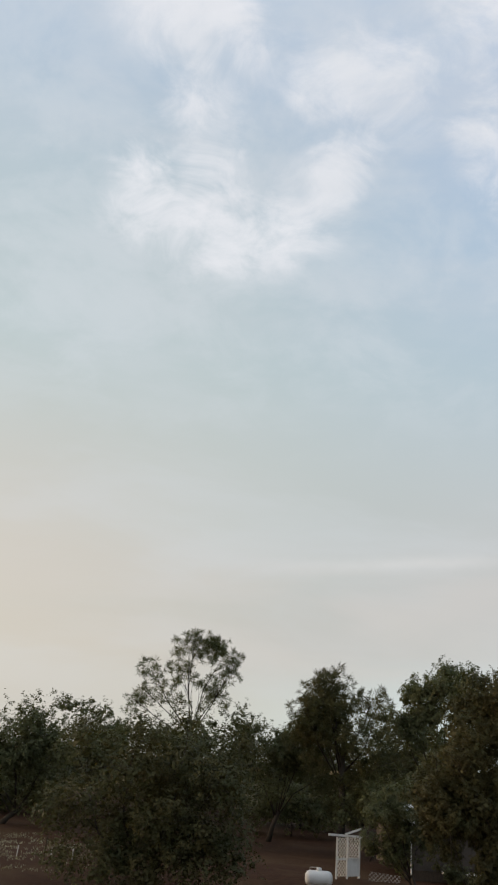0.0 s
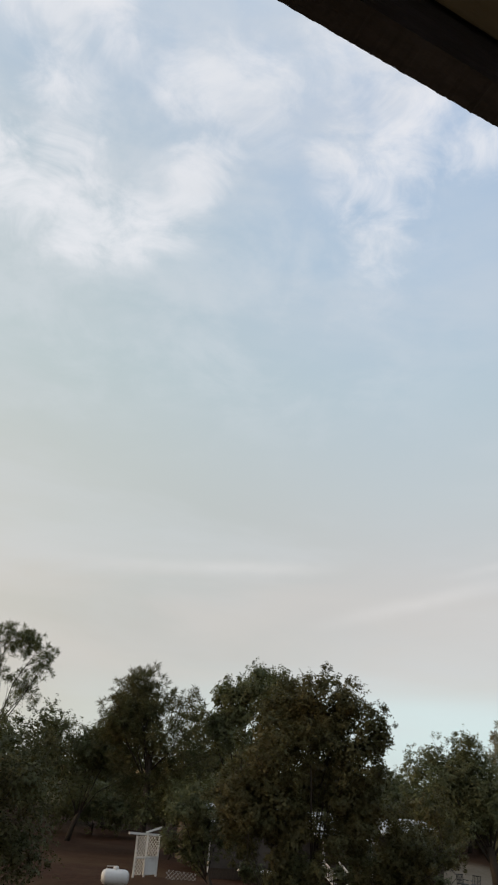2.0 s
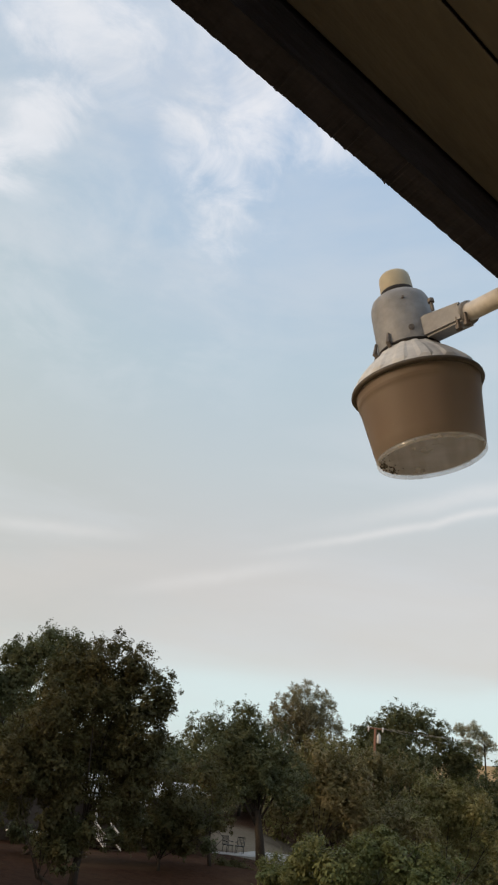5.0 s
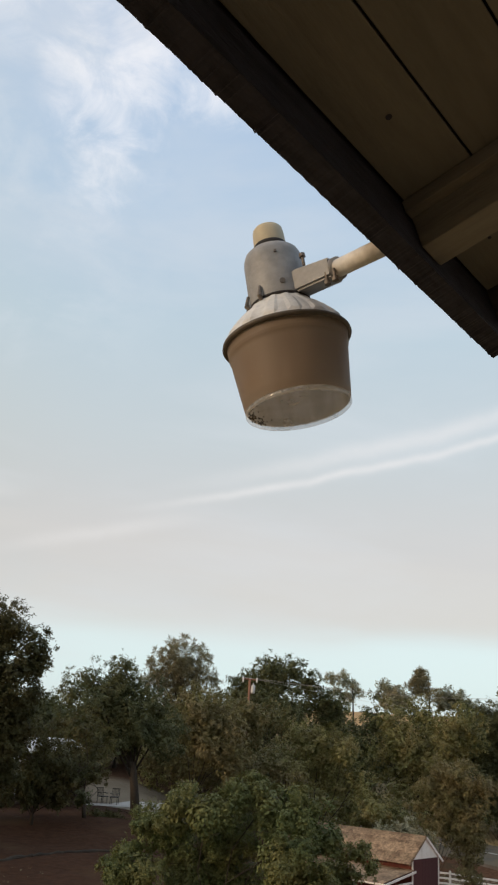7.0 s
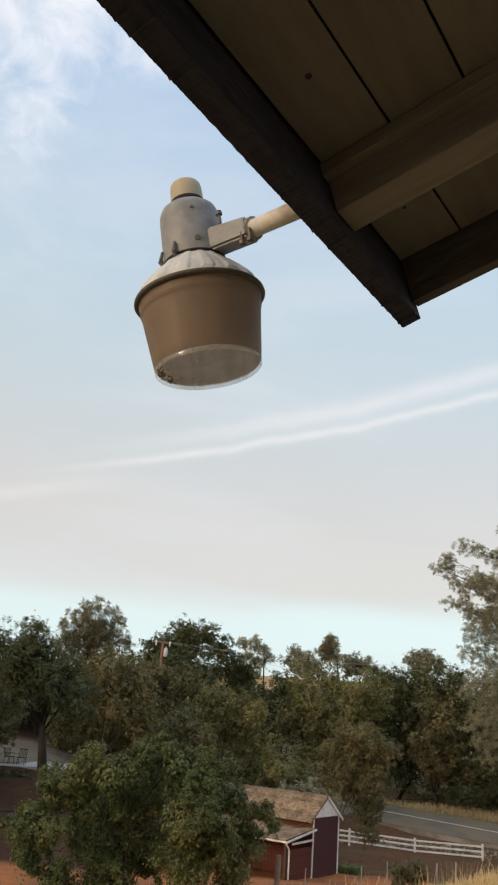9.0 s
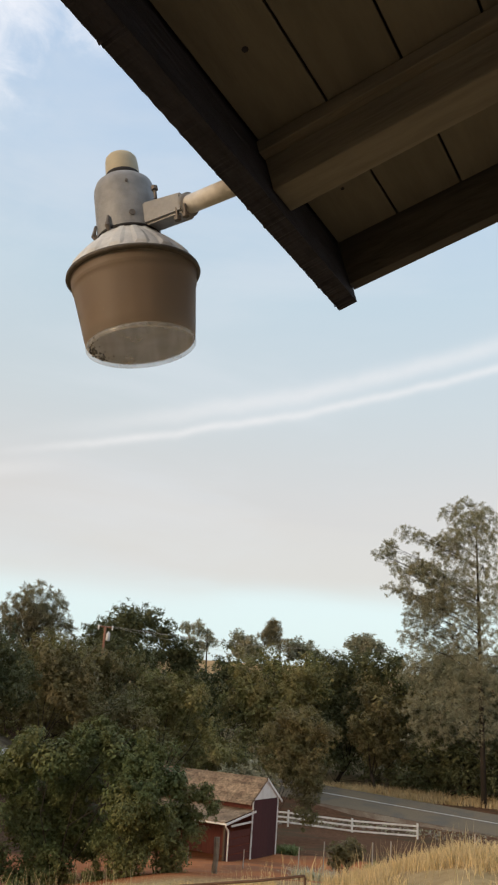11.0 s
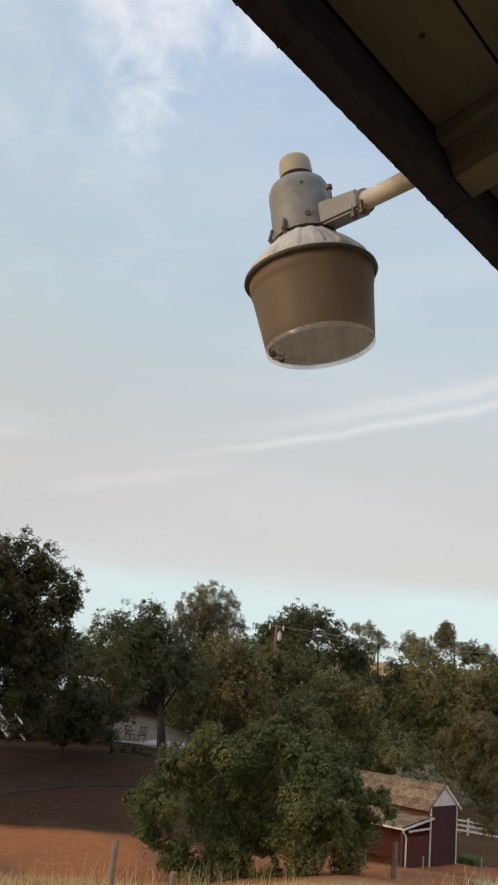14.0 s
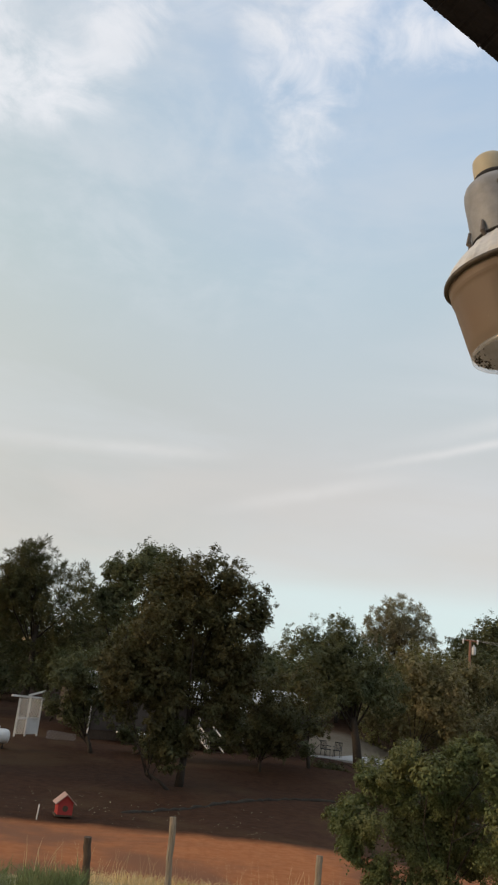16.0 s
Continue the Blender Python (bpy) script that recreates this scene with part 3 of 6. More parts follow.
RIM = material("dark_rim", (0.10, 0.085, 0.07), 0.6, 0.2, vary=0.3, scale=10)
STEEL = material("rusty_bolt", (0.16, 0.14, 0.125), 0.6, 0.5, vary=0.4, scale=20)


def refractor_material():
    """Old plastic: brown with age, a little light comes through, dead flies in the bottom."""
    mat = bpy.data.materials.new("aged_refractor")
    k = Net(nodes_of(mat))
    co = k.n("ShaderNodeTexCoord").outputs["Object"]
    sep = k.n("ShaderNodeSeparateXYZ")
    k.put(sep.inputs[0], co)
    Z = sep.outputs[2]
    ang = k.m("ARCTAN2", sep.outputs[1], sep.outputs[0])
    streak = k.noise(k.combine(k.m("MULTIPLY", k.m("COSINE", ang), 1.2), k.m("MULTIPLY", k.m("SINE", ang), 1.2), k.m("MULTIPLY", Z, 9.0)), 1.2, 4.0, 0.5)
    col = k.ramp(k.m("DIVIDE", Z, 0.165), [(0.0, (0.22, 0.17, 0.125)), (0.25, (0.20, 0.130, 0.075)), (0.5, (0.17, 0.108, 0.066)), (0.8, (0.20, 0.142, 0.092)), (1.0, (0.20, 0.150, 0.105))])
    col = k.mix(k.smooth(streak, 0.35, 0.7), col, (0.18, 0.125, 0.085))
    specks = k.smooth(k.noise(co, 180.0, 2.0), 0.70, 0.76)
    col = k.mix(k.m("MULTIPLY", specks, 0.5), col, (0.55, 0.47, 0.36))
    d = k.n("ShaderNodeBsdfPrincipled")
    k.put(d.inputs["Base Color"], col)
    d.inputs["Roughness"].default_value = 0.5
    d.inputs["Specular IOR Level"].default_value = 0.4
    tr = k.n("ShaderNodeBsdfTranslucent")
    tr.inputs[0].default_value = (0.80, 0.735, 0.66, 1)
    mx = k.n("ShaderNodeMixShader")
    mx.inputs[0].default_value = 0.54
    k.t.links.new(d.outputs[0], mx.inputs[1])
    k.t.links.new(tr.outputs[0], mx.inputs[2])
    out = k.n("ShaderNodeOutputMaterial")
    k.t.links.new(mx.outputs[0], out.inputs[0])
    return mat


def clear_plastic(name, dust):
    """Clear moulded plastic with a film of dust on it."""
    mat = bpy.data.materials.new(name)
    k = Net(nodes_of(mat))
    co = k.n("ShaderNodeTexCoord").outputs["Object"]
    film = k.n("ShaderNodeBsdfDiffuse")
    k.put(film.inputs[0], k.mix(k.smooth(k.noise(co, 30.0, 4.0), 0.3, 0.7), (0.50, 0.47, 0.43), (0.70, 0.67, 0.63)))
    light = k.n("ShaderNodeBsdfTranslucent")
    light.inputs[0].default_value = (0.80, 0.79, 0.77, 1)
    gloss = k.n("ShaderNodeBsdfGlossy")
    gloss.inputs["Roughness"].default_value = 0.12
    clear = k.n("ShaderNodeBsdfTransparent")
    m1, m2, m3 = (k.n("ShaderNodeMixShader") for _ in range(3))
    m1.inputs[0].default_value = 0.6
    k.put(m2.inputs[0], k.m("MULTIPLY", k.smooth(k.noise(co, 14.0, 5.0), 0.25, 0.75, 0.6, 1.4), dust))
    m3.inputs[0].default_value = 0.06
    for m, a, b in ((m1, film, light), (m2, clear, m1), (m3, m2, gloss)):
        k.t.links.new(a.outputs[0], m.inputs[1])
        k.t.links.new(b.outputs[0], m.inputs[2])
    out = k.n("ShaderNodeOutputMaterial")
    k.t.links.new(m3.outputs[0], out.inputs[0])
    return mat


def liner_material():
    """Grey dusty inside of the plastic, paler in vertical streaks."""
    mat = bpy.data.materials.new("dusty_prisms")
    k = Net(nodes_of(mat))
    mp = k.n("ShaderNodeMapping")
    k.put(mp.inputs[0], k.n("ShaderNodeTexCoord").outputs["Object"])
    mp.inputs["Scale"].default_value = (40, 40, 5)
    col = k.mix(k.smooth(k.noise(mp.outputs[0], 1.0, 4.0), 0.3, 0.7), (0.56, 0.56, 0.57), (0.78, 0.79, 0.82))
    d, tr, mx = k.n("ShaderNodeBsdfDiffuse"), k.n("ShaderNodeBsdfTranslucent"), k.n("ShaderNodeMixShader")
    k.put(d.inputs[0], col)
    k.put(tr.inputs[0], col)
    mx.inputs[0].default_value = 0.5
    k.t.links.new(d.outputs[0], mx.inputs[1])
    k.t.links.new(tr.outputs[0], mx.inputs[2])
    k.t.links.new(mx.outputs[0], k.n("ShaderNodeOutputMaterial").inputs[0])
    return mat


LINER = liner_material()
LAMP_AT = Vector((0.7232, 1.4157, 7.6656))
LAMP_AXIS = Vector((-0.187, 0.088, 0.980)).normalized()
PIPE_A = Vector((0.7230, 1.3080, 7.9370))
PIPE_B = Vector((0.7505, 1.1490, 7.9210))


def make_lamp():
    lamp = tagged(new("yard_light"), "old grey yard light with brown aged plastic shade under the eave", "outdoor lamp")
    to_pipe = (PIPE_A - LAMP_AT)
    x = (to_pipe - to_pipe.dot(LAMP_AXIS) * LAMP_AXIS).normalized()
    y = LAMP_AXIS.cross(x)
    lamp.matrix_world = Matrix.Translation(LAMP_AT) @ Matrix((x, y, LAMP_AXIS)).transposed().to_4x4()
    inv = lamp.matrix_world.inverted()
    shade = lathe(bmesh.new(), [(0.1085, 0.0075), (0.1110, 0.012), (0.1135, 0.030), (0.1190, 0.075), (0.1245, 0.118), (0.1262, 0.128), (0.1275, 0.1295), (0.1268, 0.132), (0.1280, 0.1335), (0.1274, 0.136), (0.1290, 0.148), (0.1300, 0.153)], 64)
    part("shade", shade, refractor_material(), lamp, "brown translucent aged plastic shade", True)
    lip = lathe(bmesh.new(), [(0.1050, 0.0010), (0.1085, -0.0025), (0.1105, -0.001), (0.1110, 0.006), (0.1085, 0.0080), (0.1050, 0.0045), (0.1050, 0.0010)], 64)
    part("bottom_lip", lip, clear_plastic("clear_lip", 0.30), lamp, "clear moulded bottom lip", True)
    lens_disc = part("bottom_lens", lathe(bmesh.new(), [(0.0, 0.0065), (0.06, 0.006), (0.1050, 0.0045)], 64), clear_plastic("clear_plastic", 0.26), lamp, "clear dusty bottom of the shade", True)
    flute = lathe(bmesh.new(), [(0.1070, 0.010), (0.1115, 0.032), (0.1165, 0.075), (0.1220, 0.118), (0.1260, 0.147)], 120, rib=lambda i, j: 1.0 + 0.006 * (j % 2))
    part("prism_liner", flute, LINER, lamp, "grey fluted inside of the shade", True)
    rim = lathe(bmesh.new(), [(0.1305, 0.150), (0.1365, 0.151), (0.1385, 0.1545), (0.1375, 0.159), (0.130, 0.162), (0.124, 0.160), (0.1265, 0.1535)], 64)
    part("rim", rim, RIM, lamp, "dark metal rim", True)
    dome = lathe(bmesh.new(), [(0.1345, 0.1605), (0.128, 0.170), (0.118, 0.184), (0.104, 0.200), (0.089, 0.215), (0.075, 0.227), (0.0655, 0.238), (0.062, 0.252), (0.02, 0.254)], 96,
                 rib=lambda i, j: 1.0 + (0.030 if (j % 6) < 3 and 1 <= i <= 6 else 0.0))
    part("reflector", dome, ALU, lamp, "ribbed dull aluminium reflector dome")
    neck = lathe(bmesh.new(), [(0.0655, 0.236), (0.0665, 0.244), (0.0655, 0.300), (0.0650, 0.344), (0.0636, 0.357), (0.0590, 0.369), (0.050, 0.377), (0.038, 0.381), (0.0, 0.382)], 48)
    housing = part("housing", neck, GREYP, lamp, "grey painted ballast housing", True)
    gasket = lathe(bmesh.new(), [(0.0, 0.380), (0.0365, 0.380), (0.0375, 0.388), (0.036, 0.395), (0.0, 0.396)], 40)
    cap = lathe(bmesh.new(), [(0.0350, 0.394), (0.0358, 0.398), (0.0345, 0.424), (0.0330, 0.434), (0.029, 0.4395), (0.02, 0.442), (0.0, 0.443)], 40)
    cap = part("photocell", cap, CAP, lamp, "beige plastic photocell cap", True)
    part("gasket", gasket, GASKET, cap, "black rubber gasket", True)
    socket = lathe(bmesh.new(), [(0.0, 0.150), (0.030, 0.150), (0.030, 0.235), (0.0, 0.236)], 24)
    part("socket", socket, ALU, lamp, smooth=True)
    lens = lathe(bmesh.new(), [(0.0, 0.158), (0.05, 0.157), (0.09, 0.152), (0.124, 0.148)], 48)
    part("inner_reflector", lens, material("white_reflector", (0.82, 0.81, 0.79), 0.5, vary=0.08, scale=6, bump=0.05), lamp, "dull inner reflector", True)
    # bugs lying in the bottom lip
    rng = random.Random(4)
    bm = bmesh.new()
    for _ in range(70):
        a = radians(200 + rng.gauss(0, 16))
        r = 0.105 - abs(rng.gauss(0, 0.010))
        z = 0.0012 + abs(rng.gauss(0, 0.010))
        tube(bm, [(r * math.cos(a), r * math.sin(a), z), (r * math.cos(a + 0.02), r * math.sin(a + 0.02), z + 0.002)], [0.0016, 0.001], 5)
    part("dead_flies", bm, GASKET, lens_disc, "small dark dead flies")
    # seam under the housing and a screw in its face
    part("seam", lathe(bmesh.new(), [(0.0600, 0.2385), (0.0672, 0.2385), (0.0676, 0.2415), (0.0672, 0.2445), (0.0600, 0.2445)], 40), GASKET, lamp, "dark seam under the housing", True)
    for a, z in ((318, 0.268), (314, 0.342)):
        c, q = math.cos(radians(a)), math.sin(radians(a))
        part("screw", tube(bmesh.new(), [(0.064 * c, 0.064 * q, z), (0.0685 * c, 0.0685 * q, z)], [0.0062 if z < 0.3 else 0.003] * 2, 10), STEEL, housing, "dull round screw head")
    # bracket arm, clamp, bolts
    pa, pb = inv @ PIPE_A, inv @ PIPE_B
    d = (pb - pa).normalized()
    bm = bmesh.new()
    end = pa + d * 0.020
    top0, bot0 = Vector((0.050, 0, 0.298)), Vector((0.050, 0, 0.244))
    top1, bot1 = end + Vector((0, 0, 0.022)), end - Vector((0, 0, 0.022))
    vs = []
    for s in (-0.023, 0.023):
        vs.append([bm.verts.new(p + Vector((0, s, 0))) for p in (top0, top1, bot1, bot0)])
    bm.faces.new(vs[0])
    bm.faces.new(vs[1][::-1])
    for j in range(4):
        bm.faces.new((vs[0][j], vs[1][j], vs[1][(j + 1) % 4], vs[0][(j + 1) % 4]))
    bmesh.ops.recalc_face_normals(bm, faces=bm.faces)
    bmesh.ops.bevel(bm, geom=bm.edges[:], offset=0.005, segments=2, affect="EDGES")
    bracket = part("bracket", bm, GREYP, lamp, "cast grey mounting bracket")
    bm = tube(bmesh.new(), [pa - d * 0.004, pa + d * 0.026], [0.0245, 0.0245], 24)
    part("clamp", bm, GREYP, lamp, "grey pipe clamp", True)
    bm = tube(bmesh.new(), [pa - d * 0.02, pb], [0.0185, 0.0185], 24)
    part("pipe", bm, PIPE, lamp, "weathered cream pipe arm", True)
    for p, q in ((Vector((0.082, -0.004, 0.314)), (0, 0, 1)), (pa + Vector((0.004, -0.024, -0.024)), (0, 0, -1)), (pa + d * 0.026 + Vector((0, -0.020, -0.020)), (0, 0, -1))):
        q = Vector(q)
        bm = tube(bmesh.new(), [p - q * 0.012, p + q * 0.008], [0.0035, 0.0035], 8)
        tube(bm, [p + q * 0.008, p + q * 0.016], [0.0075, 0.0072], 6)
        part("bolt", bm, STEEL, bracket, "rusty hex bolt")
    # spring latches on the housing foot
    for a in (205, 235, 275):
        c, s = math.cos(radians(a)), math.sin(radians(a))
        bm = tube(bmesh.new(), [(0.068 * c, 0.068 * s, 0.232), (0.076 * c, 0.076 * s, 0.244), (0.069 * c, 0.069 * s, 0.268)], [0.004, 0.005, 0.003], 8)
        part("latch", bm, STEEL, housing, "small spring latch")


make_lamp()

# ---- trees ----
tree("oak_tree", "broad dark live oak on the slope beside the dirt road", (-11.2, 41.6), [
    (-2.7, -0.3, 5.8, 2.08), (-0.5, -1.0, 7.2, 2.47), (2.1, -1.1, 8.1, 2.34), (4.0, -0.9, 7.0, 2.08), (-1.4, 0.7, 4.2, 2.48), (1.0, 1.7, 4.7, 2.60), (3.9, 1.2, 4.8, 2.08), (-4.2, -0.6, 5.2, 1.30), (4.7, 1.1, 8.6, 1.04), (-3.2, -1.4, 3.4, 1.35), (-1.2, -1.6, 3.2, 1.4), (0.8, -1.2, 3.1, 1.3), (2.6, -0.9, 3.4, 1.4), (4.3, -0.2, 3.6, 1.3), (1.4, 1.5, 9.8, 1.17), (-0.7, 0.7, 9.2, 1.17), (-2.5, -2.2, 8.5, 1.30), (3.9, 1.8, 9.7, 1.17)],
    "oak", 76415, 0.066, 0.23, seed=1)
tree("pine_tree", "tall open grey pine rising behind the oaks", (-16.0, 73.4), [
    (-0.9, -0.2, 17.7, 1.46), (-1.7, 1.0, 15.7, 1.37), (-3.7, -1.9, 15.3, 1.19), (-4.6, -0.0, 13.8, 1.09), (2.4, -0.1, 17.3, 1.37), (2.7, 0.4, 15.6, 1.09), (0.9, 1.1, 14.8, 1.18), (-2.1, -0.7, 14.0, 1.09), (-5.1, -1.2, 12.9, 1.00), (-0.3, -0.9, 18.7, 0.73), (1.5, 1.0, 13.6, 1.18)],
    "dark", 13950, 0.162, 0.20, seed=2, forked=True, bole=0.75, fill=0.3)
tree("oak_tree", "dark oak at the edge of the dry field", (-28.6, 66.2), [
    (-2.2, -1.9, 9.3, 3.05), (0.7, -0.5, 10.0, 2.09), (0.8, 1.5, 10.7, 1.52), (0.2, -1.5, 7.8, 2.61), (-2.9, -0.9, 6.0, 3.05), (2.8, 1.7, 12.1, 0.96), (5.0, 1.2, 11.7, 0.96), (3.2, -0.4, 9.3, 1.74), (6.2, 1.7, 11.7, 1.22), (1.9, 1.4, 4.7, 2.18)],
    "dark", 24800, 0.109, 0.20, seed=3)
tree("oak_tree", "dark oak in the hedge behind the tank", (-8.8, 71.5), [
    (-1.9, -1.7, 11.4, 1.57), (0.8, -0.8, 9.8, 1.74), (1.6, 1.2, 8.6, 1.96), (-0.6, 0.2, 8.5, 2.17), (3.1, -1.1, 10.0, 1.74), (2.0, 0.1, 11.7, 0.70), (0.9, 0.1, 11.1, 0.78), (4.1, -0.8, 7.5, 1.96)],
    "dark", 21700, 0.101, 0.18, seed=4)
tree("pine_tree", "grey-green pine with a ragged crown behind the white house", (-2.8, 66.0), [
    (-1.1, 1.1, 15.1, 1.20), (-2.1, -0.1, 13.7, 1.36), (-0.1, 1.5, 13.7, 1.44), (-2.9, -1.3, 12.4, 1.20), (2.0, 0.4, 13.3, 1.44), (-0.6, -0.5, 11.6, 2.00), (-2.7, 0.9, 10.7, 1.76), (2.0, -1.1, 11.1, 2.00), (-0.8, 1.3, 8.9, 2.19), (2.6, 0.2, 8.8, 2.19), (0.5, 1.4, 6.7, 1.99)],
    "oak", 51150, 0.162, 0.24, seed=5, forked=True)
tree("oak_tree", "tall dark oak over the white house", (3.8, 69.9), [
    (-2.0, 0.7, 14.4, 0.93), (-0.7, 1.1, 13.3, 1.53), (1.1, -0.0, 16.5, 1.02), (0.9, -0.7, 15.2, 1.45), (2.2, -1.7, 14.0, 1.70), (-1.1, -0.4, 11.2, 2.12), (-2.5, -0.2, 12.3, 1.44)],
    "dark", 20150, 0.101, 0.20, seed=6)
tree("oak_tree", "large rounded live oak shading the white porch", (5.6, 40.6), [
    (0.3, 0.0, 12.4, 0.80), (-0.5, -0.4, 11.5, 1.24), (1.3, -0.5, 11.5, 1.12), (2.4, -0.7, 10.7, 1.04), (-1.6, 1.5, 11.1, 1.24), (-2.3, 0.6, 10.1, 1.12), (-0.1, 0.6, 9.7, 1.74), (1.5, -0.8, 9.4, 1.49), (2.8, -0.2, 9.9, 0.79), (-2.3, -1.0, 8.6, 1.49), (-3.2, -0.8, 7.4, 1.11), (-0.5, 1.2, 7.8, 1.48), (-1.7, -1.1, 7.0, 1.24), (1.8, 1.0, 7.7, 1.24), (-1.5, 0.8, 11.9, 0.85), (3.0, -0.2, 10.6, 0.60), (-2.1, -0.7, 6.3, 0.99), (-0.9, -0.5, 6.1, 0.89), (2.0, 0.4, 7.0, 0.89), (-3.2, 0.2, 7.8, 0.99), (0.8, 0.2, 10.5, 1.24), (1.8, -0.3, 6.0, 1.0), (2.6, -0.2, 7.2, 1.0), (2.9, 0.2, 8.4, 0.9), (1.0, -0.8, 5.6, 0.9), (-3.6, -0.4, 5.8, 0.9), (2.3, 0.3, 5.1, 0.8)],
    "shade", 145000, 0.060, 0.18, seed=7, fill=1.6)
tree("oak_tree", "dark oak with a forked trunk on the patio", (18.7, 53.9), [
    (-3.6, 1.5, 10.4, 1.45), (-1.4, 1.7, 10.7, 1.38), (-0.0, 0.9, 9.9, 1.45), (-3.3, 0.0, 8.9, 1.72), (-1.1, -0.4, 8.4, 1.72), (1.2, 0.8, 8.9, 1.38), (-4.9, 0.1, 9.4, 1.17), (-2.1, 1.7, 7.3, 1.38), (0.3, 0.7, 7.3, 1.20), (1.2, -0.5, 7.6, 1.03), (-1.6, 0.2, 11.4, 0.76), (-4.6, 0.4, 7.6, 1.3), (-4.0, 0.9, 6.0, 1.1), (-2.6, -0.6, 6.2, 1.0), (1.7, 0.6, 6.3, 1.1), (2.4, 1.4, 7.8, 1.2), (-2.2, -1.2, 6.7, 0.95), (0.7, -1.2, 6.5, 0.9), (-3.4, -1.0, 6.9, 0.9)],
    "dark", 66000, 0.068, 0.27, seed=8, bole=0.8)
tree("oak_tree", "small olive tree in front of the porch", (13.8, 48.1), [
    (-0.7, -0.2, 7.2, 1.09), (0.4, 1.1, 6.2, 1.09), (-1.2, -0.1, 5.7, 0.97), (-1.5, 1.0, 4.4, 0.85), (-0.1, 0.8, 4.8, 0.91), (-2.6, 0.5, 5.9, 0.91), (-3.1, 0.7, 4.6, 0.85)],
    "shade", 22475, 0.059, 0.10, seed=9)
tree("oak_tree", "grey-green oak beside the lattice porch", (1.7, 47.0), [
    (-1.0, 0.9, 7.2, 1.02), (-2.1, -0.4, 6.2, 0.97), (-0.0, 0.2, 6.4, 1.02), (-1.3, 0.7, 5.1, 1.14), (-2.4, 0.4, 4.7, 0.80), (0.5, 0.8, 5.0, 0.85), (-0.8, 0.7, 4.0, 0.85)],
    "dark", 26970, 0.059, 0.11, seed=10)
tree("pine_tree", "grey pine with a dark bare trunk and feathery crown", (31.0, 79.2), [
    (0.0, 1.3, 15.8, 1.24), (-1.9, -0.0, 15.1, 1.13), (1.5, 0.4, 15.1, 1.24), (-2.7, 0.1, 13.6, 1.13), (1.7, -0.7, 13.5, 1.23), (-1.0, -0.8, 13.8, 1.34), (0.5, 0.5, 12.3, 1.75), (3.0, -0.6, 12.7, 0.82), (-2.9, 0.8, 12.0, 1.34), (0.2, 1.7, 10.6, 2.05)],
    "pine", 25575, 0.176, 0.26, seed=11, forked=True, bole=0.8, fill=0.6)
tree("oak_tree", "brown-tinged oak behind the pole", (27.8, 66.4), [
    (-1.2, -0.9, 9.7, 2.17), (1.0, -0.4, 9.0, 1.96), (-1.3, 0.9, 7.4, 1.96), (0.1, -1.8, 6.8, 2.17), (1.8, -2.1, 7.9, 1.96), (0.6, 1.4, 5.0, 1.96), (1.7, -2.4, 5.3, 1.74)],
    "brown", 27900, 0.101, 0.18, seed=12)
tree("oak_tree", "broad dark dome-shaped oak behind the utility pole", (50.1, 92.3), [
    (-2.4, 0.3, 16.1, 2.16), (-3.3, 3.5, 14.8, 1.91), (-0.4, -1.0, 15.9, 2.03), (1.3, -2.0, 14.4, 1.65), (-5.6, 2.3, 13.3, 1.90), (-2.4, 0.2, 12.7, 2.85), (2.0, -0.4, 12.0, 2.54), (-5.4, 1.2, 10.7, 2.54), (4.9, -1.2, 11.6, 2.16)],
    "dark", 48000, 0.120, 0.23, seed=13)
tree("oak_tree", "olive-green oak between the road and the barn", (38.0, 64.7), [
    (-0.6, 1.7, 8.0, 1.45), (-1.8, 2.4, 6.9, 1.63), (0.7, 0.9, 7.4, 1.81), (1.4, -1.8, 6.9, 1.81), (-2.5, -0.3, 5.2, 2.04), (2.0, 0.6, 4.5, 2.26), (3.0, -1.4, 4.7, 1.81), (2.8, -3.8, 2.9, 1.59), (-2.3, 2.7, 3.7, 1.36)],
    "olive", 31000, 0.094, 0.18, seed=14)
tree("pine_tree", "thin far pine with bare lower limbs", (75.8, 117.7), [
    (-3.1, 2.8, 17.9, 1.02), (-2.1, 0.9, 18.2, 1.10), (-0.5, 0.9, 17.0, 1.19), (0.6, 0.4, 15.9, 0.85), (-1.1, 1.0, 15.1, 0.85), (-2.8, 1.9, 15.9, 1.02)],
    "grey", 6045, 0.221, 0.22, seed=15, bole=0.85, fill=0.2)
tree("oak_tree", "rounded far tree above the wood", (82.3, 115.7), [
    (-1.1, 1.6, 17.3, 1.55), (-2.0, 2.5, 16.1, 1.29), (-0.5, -0.2, 16.4, 1.46), (0.1, -1.8, 15.6, 1.37), (-1.5, 1.4, 14.8, 1.72), (-0.4, -1.2, 14.1, 1.72)],
    "grey", 7750, 0.177, 0.16, seed=16)
tree("pine_tree", "slender far pine above the wood", (89.1, 115.7), [
    (-1.4, 1.2, 20.2, 0.97), (-2.0, 1.3, 19.0, 0.97), (-1.3, -0.1, 18.9, 0.97), (-2.6, 1.5, 17.8, 1.15), (-0.7, 1.0, 17.0, 1.24), (-0.4, -1.3, 16.6, 1.24)],
    "pine", 7905, 0.235, 0.22, seed=17)
tree("oak_tree", "low far tree above the wood", (94.8, 116.3), [
    (-0.7, 1.9, 17.0, 1.45), (-0.4, -0.9, 16.7, 1.27), (1.1, -0.7, 16.0, 1.09), (-2.3, 1.3, 15.5, 1.63)],
    "grey", 5425, 0.188, 0.15, seed=18)
